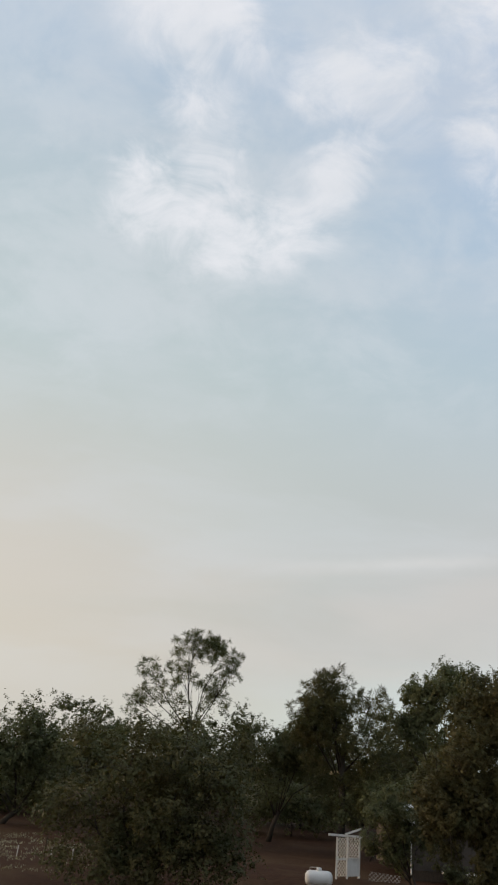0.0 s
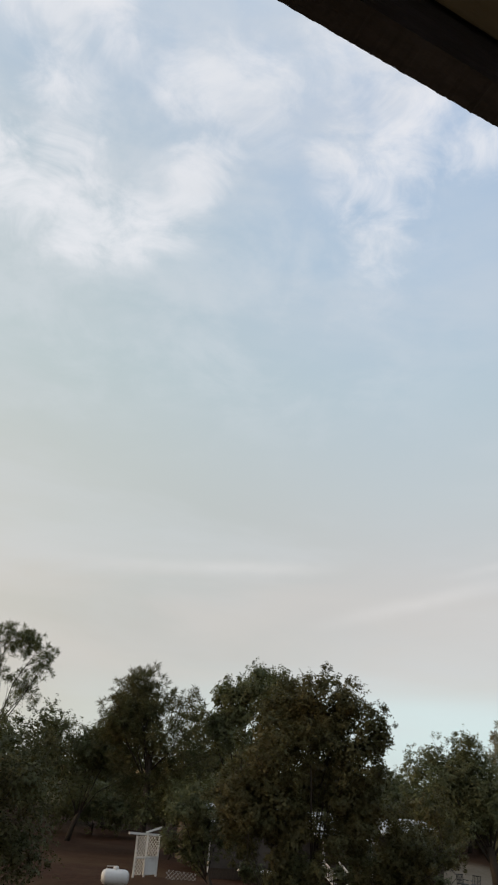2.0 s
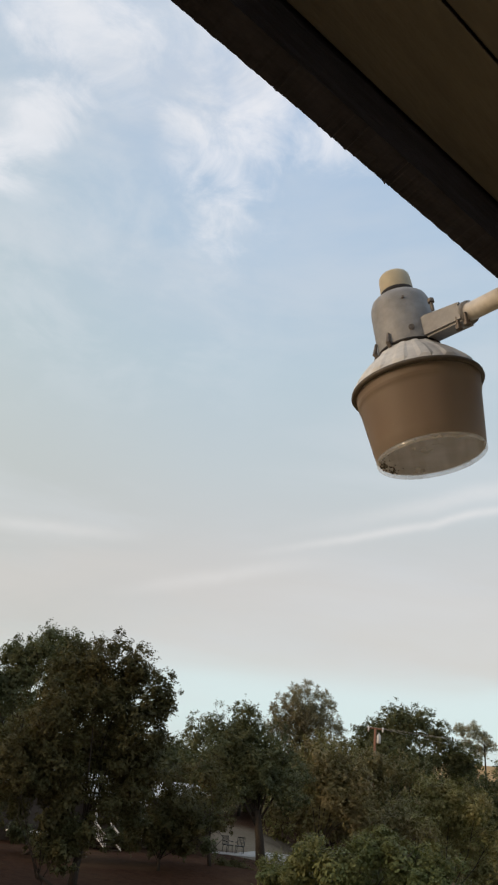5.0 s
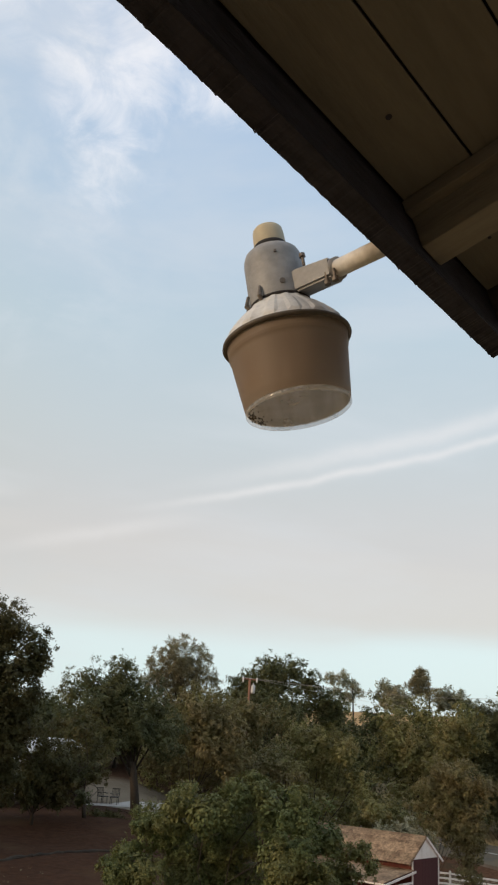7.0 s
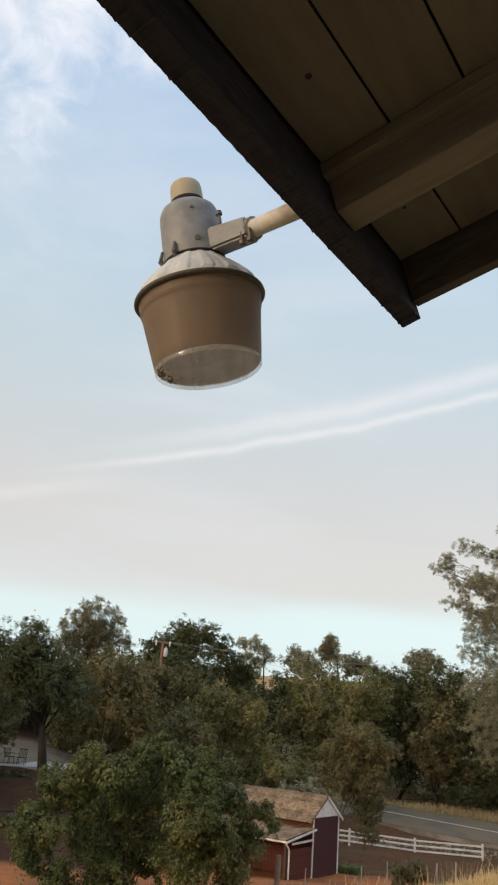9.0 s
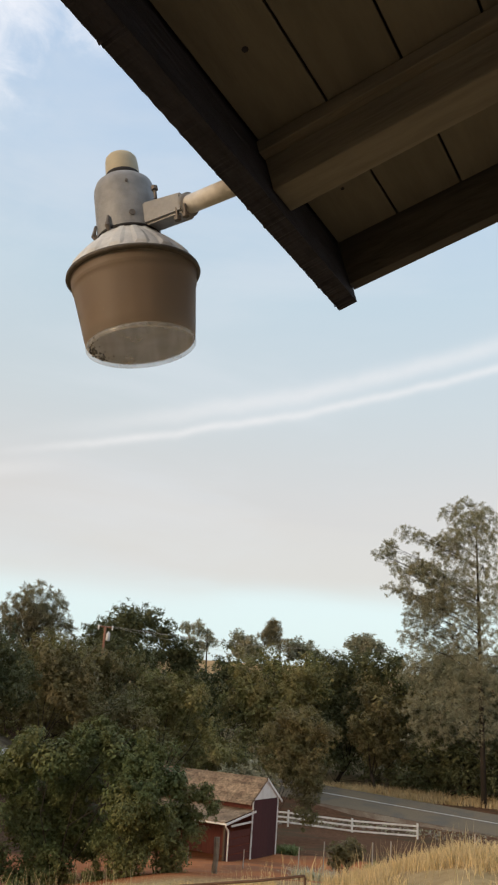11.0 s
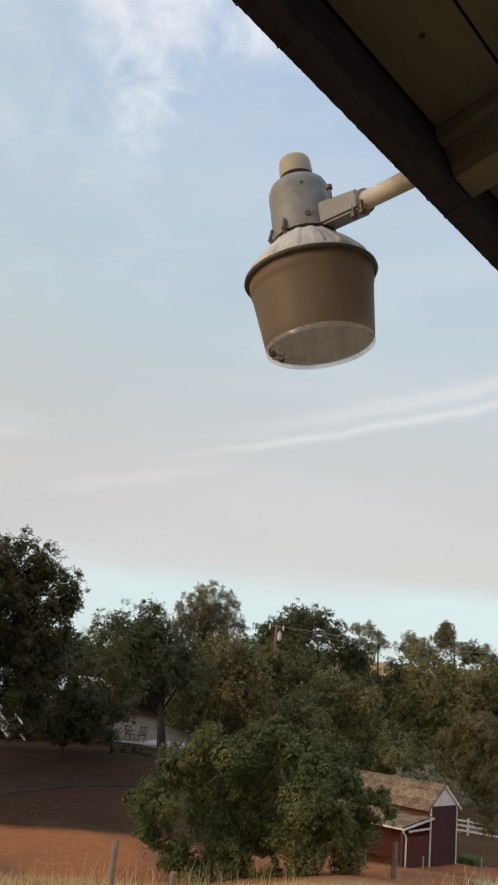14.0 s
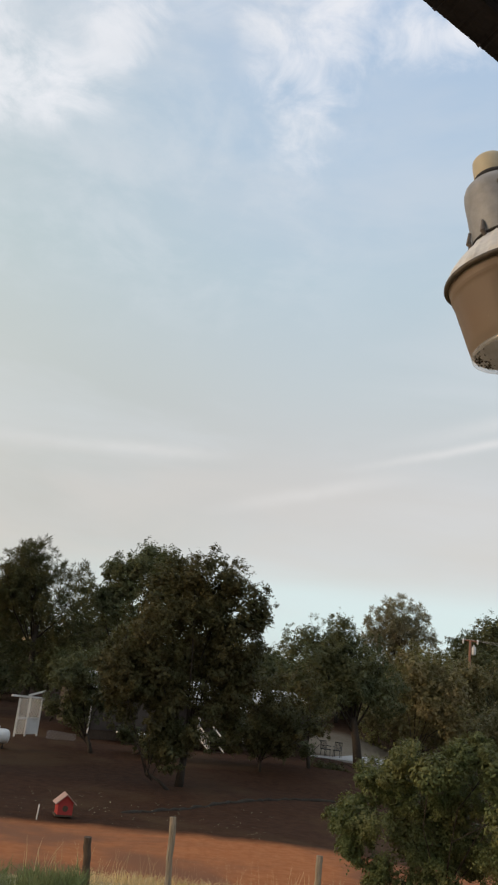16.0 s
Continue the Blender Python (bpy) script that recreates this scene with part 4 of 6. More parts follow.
tree("oak_tree", "grey-green far oak above the wood", (109.6, 116.6), [
    (-1.6, 1.2, 19.4, 0.97), (0.1, 0.6, 19.8, 1.07), (-2.6, 1.6, 18.2, 1.16), (-0.0, -1.3, 19.0, 1.06), (2.4, -0.6, 18.1, 1.16), (-0.4, 0.7, 17.6, 1.74)],
    "grey", 7750, 0.200, 0.16, seed=19)
tree("oak_tree", "olive oak in the roadside wood", (58.1, 76.4), [
    (-3.3, 2.1, 10.5, 2.32), (0.7, 1.3, 11.1, 2.43), (1.8, -2.4, 10.7, 2.32), (-2.4, -0.1, 7.7, 2.78), (1.1, -1.7, 7.7, 2.61), (-3.6, 3.5, 7.1, 2.32), (1.2, 0.3, 4.7, 2.61), (3.9, -2.9, 9.7, 1.97), (-2.6, 1.1, 3.8, 2.32)],
    "olive", 34100, 0.120, 0.20, seed=20)
tree("oak_tree", "drooping olive-brown tree behind the barn", (37.0, 49.2), [
    (1.3, -0.9, 6.2, 1.35), (1.8, -2.0, 6.0, 1.35), (3.0, -2.6, 5.5, 1.15), (0.6, 0.0, 5.2, 1.15), (2.1, -1.0, 4.8, 1.25), (1.0, -0.6, 4.0, 1.10), (2.8, -2.2, 4.1, 1.10), (2.1, -1.6, 3.2, 1.15), (2.6, -2.0, 2.3, 1.0), (1.9, -1.4, 1.9, 0.95), (2.4, -1.9, 1.2, 1.0), (2.2, -1.6, 0.5, 0.95), (2.5, -2.0, -0.1, 0.8), (0.4, 0.0, 3.0, 0.7), (0.0, 0.4, 4.0, 0.8)],
    "brown", 56000, 0.060, 0.05, seed=21, droop=0.5)
tree("oak_tree", "dark oak in the roadside wood", (68.9, 77.9), [
    (-0.8, 2.0, 11.3, 2.51), (0.8, -0.2, 11.8, 2.26), (0.2, 0.8, 8.8, 2.82), (-2.1, -0.0, 5.5, 2.51), (1.1, -0.3, 5.1, 2.51), (1.0, 1.4, 2.5, 2.26), (2.3, -2.5, 12.3, 2.14), (3.9, -5.5, 12.2, 1.88)],
    "dark", 27900, 0.130, 0.20, seed=22)
tree("oak_tree", "brown-leaved oak on the road verge", (70.1, 72.8), [
    (-1.4, 0.7, 9.3, 2.07), (-0.5, -1.0, 7.9, 2.32), (-2.5, 0.4, 5.9, 2.19), (1.6, -0.8, 5.3, 2.32), (-0.6, 0.4, 3.6, 2.20), (3.3, -0.9, 2.7, 2.20), (1.2, 0.5, 1.9, 1.83)],
    "brown", 24800, 0.126, 0.18, seed=23)
tree("oak_tree", "dark oak over the road", (74.4, 66.9), [
    (-1.1, 2.2, 1.2, 2.05), (0.4, 0.3, 0.9, 2.18), (0.6, -2.6, 1.1, 2.18), (-2.2, 0.4, 3.6, 2.41), (1.2, -0.5, 3.8, 2.72), (3.6, -2.3, 3.5, 3.02), (3.3, -5.5, 0.9, 2.72), (4.1, -6.4, 3.9, 3.02)],
    "dark", 23250, 0.125, 0.18, seed=24)
tree("pine_tree", "tall feathery grey pine by the road", (74.9, 61.7), [
    (-8.0, 8.1, 24.3, 0.89), (-7.1, 7.4, 25.3, 0.95), (-5.5, 6.4, 27.0, 1.08), (-4.4, 5.0, 26.4, 1.07), (-6.4, 7.2, 23.0, 0.83), (-6.8, 7.6, 20.5, 0.83), (-5.2, 6.9, 20.2, 0.95), (-5.2, 4.4, 22.7, 1.07), (-2.8, 4.1, 25.4, 1.19), (-1.7, 3.3, 29.6, 1.20), (-0.6, 1.7, 30.3, 1.32), (-5.4, 5.8, 17.6, 0.82), (-3.6, 5.7, 19.0, 1.06), (-4.3, 3.3, 17.3, 1.06), (-4.8, 6.5, 15.4, 1.06), (-4.7, 5.7, 23.6, 1.19), (-6.3, 5.6, 20.1, 0.94), (-4.9, 4.6, 19.0, 1.53), (-5.3, 5.4, 16.4, 1.18), (-4.1, 2.9, 21.7, 1.89), (-2.0, 3.1, 26.1, 1.67), (-1.3, 1.3, 28.2, 1.92), (-3.9, 5.5, 14.2, 1.88), (-5.0, 5.0, 11.1, 1.87), (-2.0, -0.1, 26.3, 2.39), (-1.4, 2.8, 24.0, 2.14), (-3.5, 5.2, 22.9, 1.54), (-6.0, 4.9, 21.6, 1.30), (-0.1, -0.0, 22.5, 2.67), (-1.7, 1.8, 20.5, 2.36), (-2.1, 4.7, 18.9, 2.00), (-3.8, 4.8, 16.9, 1.53), (-1.3, 0.6, 16.9, 2.94), (-1.8, 4.1, 15.5, 2.12), (0.2, -1.2, 18.2, 3.54), (-1.0, 2.4, 12.6, 3.52), (-4.8, 3.8, 11.8, 2.34), (0.2, -1.8, 12.3, 4.10), (-3.3, 2.0, 8.4, 3.51), (0.7, 0.9, 7.0, 4.10), (-5.2, 4.2, 7.6, 2.11), (0.8, -2.4, 26.4, 2.98), (-0.6, -0.9, 28.6, 1.80), (3.7, -3.0, 20.8, 3.55), (-3.5, 4.1, 5.4, 2.34)],
    "grey", 162750, 0.147, 0.26, seed=25, bole=0.9, fill=0.5)
tree("oak_tree", "leafy green young oak beside the barn", (9.3, 21.1), [
    (0.5, -0.7, 5.8, 0.58), (-0.4, -0.7, 5.4, 0.77), (1.1, -1.0, 5.6, 0.70), (-0.9, 0.2, 5.2, 0.70), (1.6, -1.7, 5.4, 0.70), (2.4, -1.7, 5.0, 0.59), (-1.0, 1.2, 4.7, 0.70), (0.7, 0.5, 4.7, 1.12), (1.3, -1.6, 4.5, 1.05), (-1.7, 0.2, 4.0, 0.70), (-0.1, 0.8, 3.8, 1.12), (1.4, 0.6, 3.6, 1.19), (2.3, -1.5, 3.9, 0.84), (3.1, -1.3, 4.2, 0.50), (1.5, -1.4, 3.2, 0.77), (0.3, -0.0, 2.9, 0.78), (3.3, -1.7, 4.7, 0.31), (-1.8, 0.9, 4.3, 0.34), (3.5, -2.0, 4.4, 0.25), (-1.6, 0.6, 5.0, 0.31), (1.8, -1.0, 5.9, 0.28), (0.9, -0.7, 6.1, 0.33), (-0.6, 0.4, 5.7, 0.36), (3.1, -1.6, 3.9, 0.34), (-1.9, 0.6, 3.4, 0.55), (-1.2, 0.4, 2.9, 0.6), (2.6, -1.5, 3.1, 0.6), (0.9, -0.9, 2.6, 0.5), (-0.6, 0.0, 2.5, 0.55), (-2.1, 0.9, 3.9, 0.4)],
    "green", 185000, 0.033, 0.06, seed=26, fill=0.0, squash=0.95)
tree("oak_tree", "olive oak behind the green tree", (31.8, 73.4), [
    (-1.3, 0.5, 9.7, 2.17), (-3.3, 0.3, 7.8, 2.17), (-0.1, -1.6, 8.4, 2.17), (-3.3, 2.1, 5.6, 2.17), (-0.4, 1.3, 5.6, 2.41), (2.0, -0.7, 6.1, 1.93), (-4.5, 2.3, 3.6, 1.93), (-1.8, -0.5, 2.9, 2.18)],
    "olive", 24800, 0.109, 0.18, seed=27)
tree("oak_tree", "dark oak far behind the house", (7.0, 94.8), [
    (-0.3, 0.7, 19.9, 1.50), (3.0, -0.9, 18.6, 1.96), (1.2, -1.4, 17.6, 2.31), (-4.0, -0.4, 17.7, 1.62), (-2.1, 1.6, 15.7, 2.30), (4.9, 0.5, 16.1, 2.59)],
    "dark", 12400, 0.134, 0.20, seed=28)
tree("oak_tree", "dark oak in front of the house with drooping limbs", (5.1, 39.7), [
    (-0.5, 0.6, 4.4, 0.68), (-0.8, 0.6, 3.5, 0.58), (0.4, 0.3, 3.7, 0.53), (-0.2, -0.4, 3.0, 0.44), (0.7, -0.6, 4.5, 0.53), (-2.4, -0.2, 6.6, 1.11), (-1.0, 1.0, 5.7, 1.11), (-2.3, 1.1, 5.1, 0.92), (-0.1, 0.1, 6.1, 0.87), (-0.6, 0.5, 4.7, 0.73), (-3.3, -0.1, 7.4, 1.11), (0.4, 0.5, 4.5, 0.73), (-1.0, 0.5, 4.1, 0.58), (-0.3, -0.5, 3.7, 0.53)],
    "shade", 44950, 0.059, 0.07, seed=29)
tree("oak_tree", "thin leafy tree before the house wall", (10.5, 45.9), [
    (-1.4, -0.8, 6.2, 1.08), (-0.1, 0.0, 6.9, 1.19), (-0.8, 0.2, 4.7, 0.91), (0.8, -0.8, 5.6, 1.08), (1.6, -1.1, 4.7, 0.80), (-1.6, -0.4, 4.0, 0.68), (0.2, -0.2, 4.0, 0.68), (-2.0, 0.2, 4.8, 0.74), (2.5, -1.5, 5.1, 0.74), (1.2, -0.6, 3.8, 0.57)],
    "shade", 35960, 0.056, 0.08, seed=30)
tree("oak_tree", "dense oak mass behind the fork-trunked oak", (23.9, 95.1), [
    (-1.4, -0.6, 8.2, 2.48), (-2.5, 0.3, 5.6, 2.37), (0.4, -1.6, 7.5, 2.13), (2.2, -0.3, 5.8, 2.37), (-4.2, 2.0, 8.8, 2.37), (-6.5, 2.7, 7.3, 2.96)],
    "dark", 17050, 0.126, 0.16, seed=31)
tree("oak_tree", "brown-green oak in front of the utility pole", (38.2, 77.1), [
    (0.3, 1.4, 9.8, 1.56), (-2.9, -0.3, 9.3, 1.76), (1.7, -0.2, 9.6, 1.56), (-4.6, 2.0, 9.7, 1.87), (-5.6, 3.2, 7.7, 1.87), (-1.5, -1.1, 7.4, 1.87), (-3.4, -0.1, 6.7, 1.87), (3.0, -2.8, 8.6, 1.56), (2.0, 0.8, 6.5, 1.56), (-1.7, -1.4, 10.2, 1.3), (-0.6, -1.8, 9.6, 1.3)],
    "brown", 21700, 0.107, 0.16, seed=32)
tree("oak_tree", "dense oak mass beyond the pole", (44.3, 89.7), [
    (-3.1, 0.2, 11.0, 2.42), (0.8, -0.1, 11.9, 2.42), (2.7, -1.9, 10.7, 3.02), (-3.9, 1.1, 8.1, 2.41), (0.6, 0.5, 7.9, 2.72)],
    "dark", 17050, 0.126, 0.16, seed=33)
tree("oak_tree", "dense dark oak mass behind the house", (-2.0, 88.0), [
    (-1.2, -0.2, 11.4, 2.66), (2.1, 0.3, 12.7, 2.66), (5.4, 1.4, 12.4, 2.66), (-0.0, -0.9, 8.4, 2.66), (3.8, 0.3, 8.7, 2.66), (-3.3, -0.6, 8.7, 2.39), (8.6, 0.7, 12.1, 2.66), (11.7, -0.4, 11.7, 2.66), (7.4, -1.2, 7.9, 2.66)],
    "dark", 27900, 0.118, 0.16, seed=34)
tree("oak_tree", "dark oak mass behind the broad live oak", (-20.4, 67.1), [
    (-3.0, -2.8, 8.5, 2.12), (-0.8, 1.1, 9.2, 1.90), (3.1, -0.1, 9.9, 1.90), (6.2, 2.1, 10.6, 1.91), (9.4, 2.1, 10.0, 1.90), (-4.3, -0.4, 5.7, 2.12), (-6.3, -0.8, 7.5, 1.69), (11.7, 3.9, 6.8, 1.69), (8.4, 2.0, 6.6, 2.11)],
    "dark", 24800, 0.101, 0.16, seed=35)
tree("shrub", "dark shrubs beneath the big oak", (-0.9, 64.0), [
    (0.1, -0.5, 6.5, 1.55), (2.5, -0.2, 7.0, 1.55), (-1.8, 1.3, 5.6, 1.39), (5.0, 1.2, 6.5, 1.39)],
    "dark", 13950, 0.084, 0.06, seed=36, category="shrub", group="undergrowth")
tree("shrub", "dark undergrowth behind the tank", (-7.6, 77.7), [
    (0.2, -1.1, 6.1, 1.88), (-2.3, -0.6, 5.9, 2.12), (-4.4, 0.8, 4.9, 1.88), (2.0, -0.2, 5.3, 1.88), (4.8, 1.0, 6.0, 2.12)],
    "dark", 15500, 0.101, 0.06, seed=37, category="shrub", group="undergrowth")
tree("shrub", "dense thicket beside the dry field", (-29.6, 74.4), [
    (-0.3, 0.7, 5.4, 2.42), (1.4, 1.2, 6.4, 2.17), (-2.1, -2.5, 5.6, 2.42), (-4.8, -1.3, 4.1, 2.90)],
    "oak", 12400, 0.109, 0.06, seed=38, category="shrub", group="undergrowth")
tree("shrub", "dark brush behind the patio", (27.5, 69.8), [
    (-0.3, 0.1, 5.6, 1.81), (2.0, -1.8, 4.6, 2.04), (-1.9, 1.3, 5.4, 1.18), (5.0, -1.7, 4.9, 2.04), (-6.2, 3.7, 5.3, 1.81), (6.4, -4.7, 5.6, 2.26)],
    "brown", 15500, 0.101, 0.06, seed=39, category="shrub", group="undergrowth")
tree("shrub", "olive brush behind the barn", (48.7, 68.4), [
    (-0.2, 0.1, 2.1, 2.03), (-2.3, 1.7, 1.4, 1.83), (1.2, -2.5, 1.9, 1.83), (-4.5, 2.2, 2.2, 2.28), (-6.3, 4.4, 2.0, 2.28)],
    "olive", 13950, 0.105, 0.06, seed=40, category="shrub", group="undergrowth")
tree("shrub", "pale dry brush behind the barn", (34.2, 46.8), [
    (0.2, 0.4, 2.7, 0.77), (-0.5, 0.7, 2.3, 0.63), (1.2, -0.1, 2.3, 0.63), (-1.9, 0.6, 2.6, 0.56), (0.5, -0.1, 2.0, 0.49)],
    "grey", 5425, 0.072, 0.06, seed=41, category="shrub", group="undergrowth")
tree("shrub", "dark undergrowth along the road", (67.4, 75.3), [
    (1.0, 1.3, 1.5, 2.20), (2.9, -1.4, 0.3, 1.59), (3.9, -5.6, 0.4, 1.83), (-1.3, 2.6, 1.9, 2.20), (8.2, -6.4, 0.2, 1.83), (9.3, -10.3, 0.2, 2.44), (11.9, -12.6, -0.2, 2.44), (14.2, -15.1, 0.7, 3.66)],
    "dark", 18600, 0.126, 0.06, seed=42, category="shrub", group="undergrowth")
tree("shrub", "dark brush in the roadside wood", (63.8, 92.1), [
    (-0.1, 1.2, 5.8, 3.38), (4.1, -3.3, 2.2, 3.04), (8.8, -5.1, 4.6, 3.04), (11.6, -8.3, 8.4, 3.38), (14.2, -13.6, 8.8, 3.04), (19.3, -14.5, 8.5, 3.38)],
    "oak", 21700, 0.140, 0.06, seed=43, category="shrub", group="undergrowth")
tree("shrub", "dark brush in the far wood", (51.0, 114.1), [
    (-1.8, 1.4, 9.8, 3.39), (2.4, -2.9, 9.5, 3.39), (7.9, -5.8, 10.8, 3.40), (15.0, -6.6, 10.6, 3.02), (19.3, -10.4, 10.7, 2.57), (23.1, -14.7, 12.3, 2.26), (29.4, -17.2, 13.2, 1.96), (33.1, -22.7, 13.7, 1.96), (37.4, -26.2, 13.8, 1.81), (41.7, -30.6, 14.1, 3.02)],
    "dark", 24800, 0.156, 0.06, seed=44, category="shrub", group="undergrowth")
tree("shrub", "dense far wood on the hillside", (84.3, 105.4), [
    (-1.5, -0.5, 10.5, 3.26), (1.6, -2.4, 8.2, 3.67), (5.0, -4.7, 11.9, 3.26), (-2.4, 3.9, 9.3, 3.26), (-10.4, 6.1, 7.9, 3.26), (12.9, -10.0, 11.8, 3.26), (13.5, -14.1, 11.2, 4.07), (16.7, -16.7, 13.1, 4.89), (-15.5, 11.5, 9.8, 3.26), (20.0, -19.1, 11.0, 4.89), (24.0, -22.2, 13.8, 5.71)],
    "oak", 27900, 0.169, 0.06, seed=45, category="shrub", group="undergrowth")
tree("shrub", "dense far wood on the hillside", (32.6, 125.9), [
    (-1.6, 0.7, 9.9, 3.14), (3.3, -0.8, 9.7, 3.14), (8.3, -1.5, 11.0, 3.53), (13.9, -3.3, 10.8, 3.53), (18.8, -6.4, 11.4, 3.53), (24.3, -7.9, 12.0, 3.53), (-7.3, 2.7, 10.1, 3.53), (-15.0, 3.3, 10.1, 3.92), (-23.5, 3.5, 10.0, 3.92), (-33.2, 4.8, 8.0, 4.71)],
    "dark", 27900, 0.163, 0.06, seed=46, category="shrub", group="undergrowth")
tree("shrub", "low dark shrubs along the house front", (3.8, 47.9), [
    (-0.4, 0.6, 3.6, 0.64), (0.8, -0.7, 3.4, 0.64), (2.9, -0.6, 3.6, 0.58), (5.1, -0.5, 3.8, 0.64), (6.7, -0.4, 3.6, 0.58), (7.9, -1.9, 3.7, 0.64), (9.2, -1.5, 3.8, 0.52)],
    "dark", 13950, 0.060, 0.06, seed=47, category="shrub", group="undergrowth")
tree("shrub", "low dark shrubs below the patio", (15.8, 49.6), [
    (0.0, 0.3, 2.5, 0.63), (1.0, 0.0, 2.3, 0.63), (1.8, -0.7, 2.3, 0.63), (-1.1, -0.1, 2.7, 0.50)],
    "shade", 7750, 0.065, 0.06, seed=48, category="shrub", group="undergrowth")
tree("shrub", "brown weedy bush beside the fence stakes", (18.2, 20.0), [
    (-0.0, -0.1, 3.1, 0.36), (-0.1, 0.2, 2.9, 0.33), (0.2, -0.2, 3.0, 0.30)],
    "brown", 4030, 0.041, 0.06, seed=49, category="shrub", group="undergrowth")


def wood_tree(az, d, top, leaf, seed, spread=3.4, low=0.5):
    """One crown of the closed wood behind the nearer trees, leafy to the ground."""
    rng = random.Random(seed)
    x, y = d * math.sin(radians(az)), d * math.cos(radians(az))
    g = ground_z(x, y)
    lobes = []
    h = g + low + 1.2
    while h < top - 1.5:
        for _ in range(3):
            lobes.append((rng.uniform(-1, 1) * spread, rng.uniform(-0.6, 0.6) * spread, h + rng.uniform(-0.6, 0.6), rng.uniform(1.5, 2.3)))
        h += 2.1
    lobes += [(rng.uniform(-0.5, 0.5) * spread, rng.uniform(-1, 1), top - rng.uniform(0.9, 1.8), rng.uniform(1.0, 1.5)) for _ in range(3)]
    label = {"dark": "dark green oak in the closed wood", "olive": "olive-green oak in the closed wood", "brown": "brown-tinged oak in the closed wood", "oak": "deep green live oak in the closed wood"}[leaf]
    tree("oak_tree", label, (x, y), lobes, leaf, 15000, 0.135, 0.16, seed=seed, group="trees of the wood")


for i, (az, d, top, leaf) in enumerate(((22.5, 104, 11.0, "dark"), (25.5, 108, 12.2, "brown"), (28.5, 110, 12.4, "dark"), (31.5, 112, 13.0, "olive"), (34.3, 109, 12.6, "dark"), (37.0, 110, 12.9, "oak"), (39.6, 108, 13.0, "olive"), (42.2, 110, 12.4, "dark"), (44.8, 108, 12.2, "olive"), (47.3, 107, 12.8, "dark"), (50.0, 106, 13.0, "oak"), (53.0, 105, 12.5, "dark"),
                                        (-27.0, 82, 9.6, "oak"), (-22.0, 86, 10.2, "dark"), (-17.5, 88, 12.0, "oak"), (-13.5, 86, 12.0, "oak"), (-9.5, 92, 10.6, "oak"), (-5.0, 84, 11.0, "dark"), (1.0, 84, 12.0, "oak"), (4.8, 82, 13.0, "dark"), (9.0, 84, 12.0, "oak"), (13.5, 84, 10.2, "dark"), (17.5, 88, 10.6, "oak"), (20.0, 92, 10.8, "dark"))):
    wood_tree(az, d, top, leaf, 60 + i)

# ---- shared finishes ----
WHITE = material("white_paint", (0.74, 0.72, 0.69), 0.6, vary=0.12, scale=6, tint=(0.60, 0.57, 0.53), tint_scale=1.5, bump=0.1)
RED = material("barn_red_siding", (0.098, 0.028, 0.020), 0.8, vary=0.3, scale=3, tint=(0.10, 0.027, 0.021), tint_scale=0.8, bump=0.3, bump_scale=12, stretch=(1, 1, 0.2))
# gable siding: barn red with the shade of the unlit side in its colour
SHADED_RED = material("shaded_gable_red", (0.070, 0.021, 0.022), 0.75, vary=0.2, scale=3, tint=(0.058, 0.018, 0.020), tint_scale=0.8, bump=0.2, stretch=(1, 1, 0.2))
BROWNROOF = material("brown_shingle", (0.245, 0.170, 0.108), 0.95, vary=0.8, scale=1.2, tint=(0.150, 0.098, 0.062), tint_scale=1.8, bump=0.8, bump_scale=14, per_object=0.45)
POSTWOOD = material("grey_post_wood", (0.26, 0.21, 0.155), 0.95, vary=0.5, scale=6, tint=(0.15, 0.12, 0.09), tint_scale=2.5, bump=0.8, bump_scale=20, stretch=(1, 1, 0.15))
DARKWOOD = material("dark_wood", (0.085, 0.060, 0.042), 0.95, vary=0.4, scale=6, bump=0.6, bump_scale=20, stretch=(1, 1, 0.2))
STAKE = material("galvanised_stake", (0.50, 0.44, 0.38), 0.6, 0.3, vary=0.3, scale=10)
ASPHALT = material("asphalt", (0.205, 0.165, 0.118), 1.0, vary=0.3, scale=3, tint=(0.16, 0.142, 0.118), tint_scale=0.3, bump=0.6, bump_scale=20, spec=0.05)
CONCRETE = material("concrete", (0.42, 0.41, 0.40), 0.9, vary=0.2, scale=3, tint=(0.33, 0.32, 0.31), tint_scale=0.8, bump=0.3)
TAUPE = material("weathered_siding", (0.085, 0.068, 0.056), 0.85, vary=0.2, scale=3, tint=(0.065, 0.05, 0.042), tint_scale=0.7, bump=0.2)
DARKIRON = material("dark_iron", (0.035, 0.033, 0.033), 0.6, 0.4, vary=0.3, scale=10)
POLEWOOD = material("pole_wood", (0.26, 0.13, 0.085), 0.9, vary=0.4, scale=6, bump=0.5, stretch=(1, 1, 0.15))
TANKWHITE = material("tank_paint", (0.72, 0.72, 0.72), 0.45, vary=0.08, scale=4, tint=(0.62, 0.61, 0.60), tint_scale=1.0, bump=0.05)


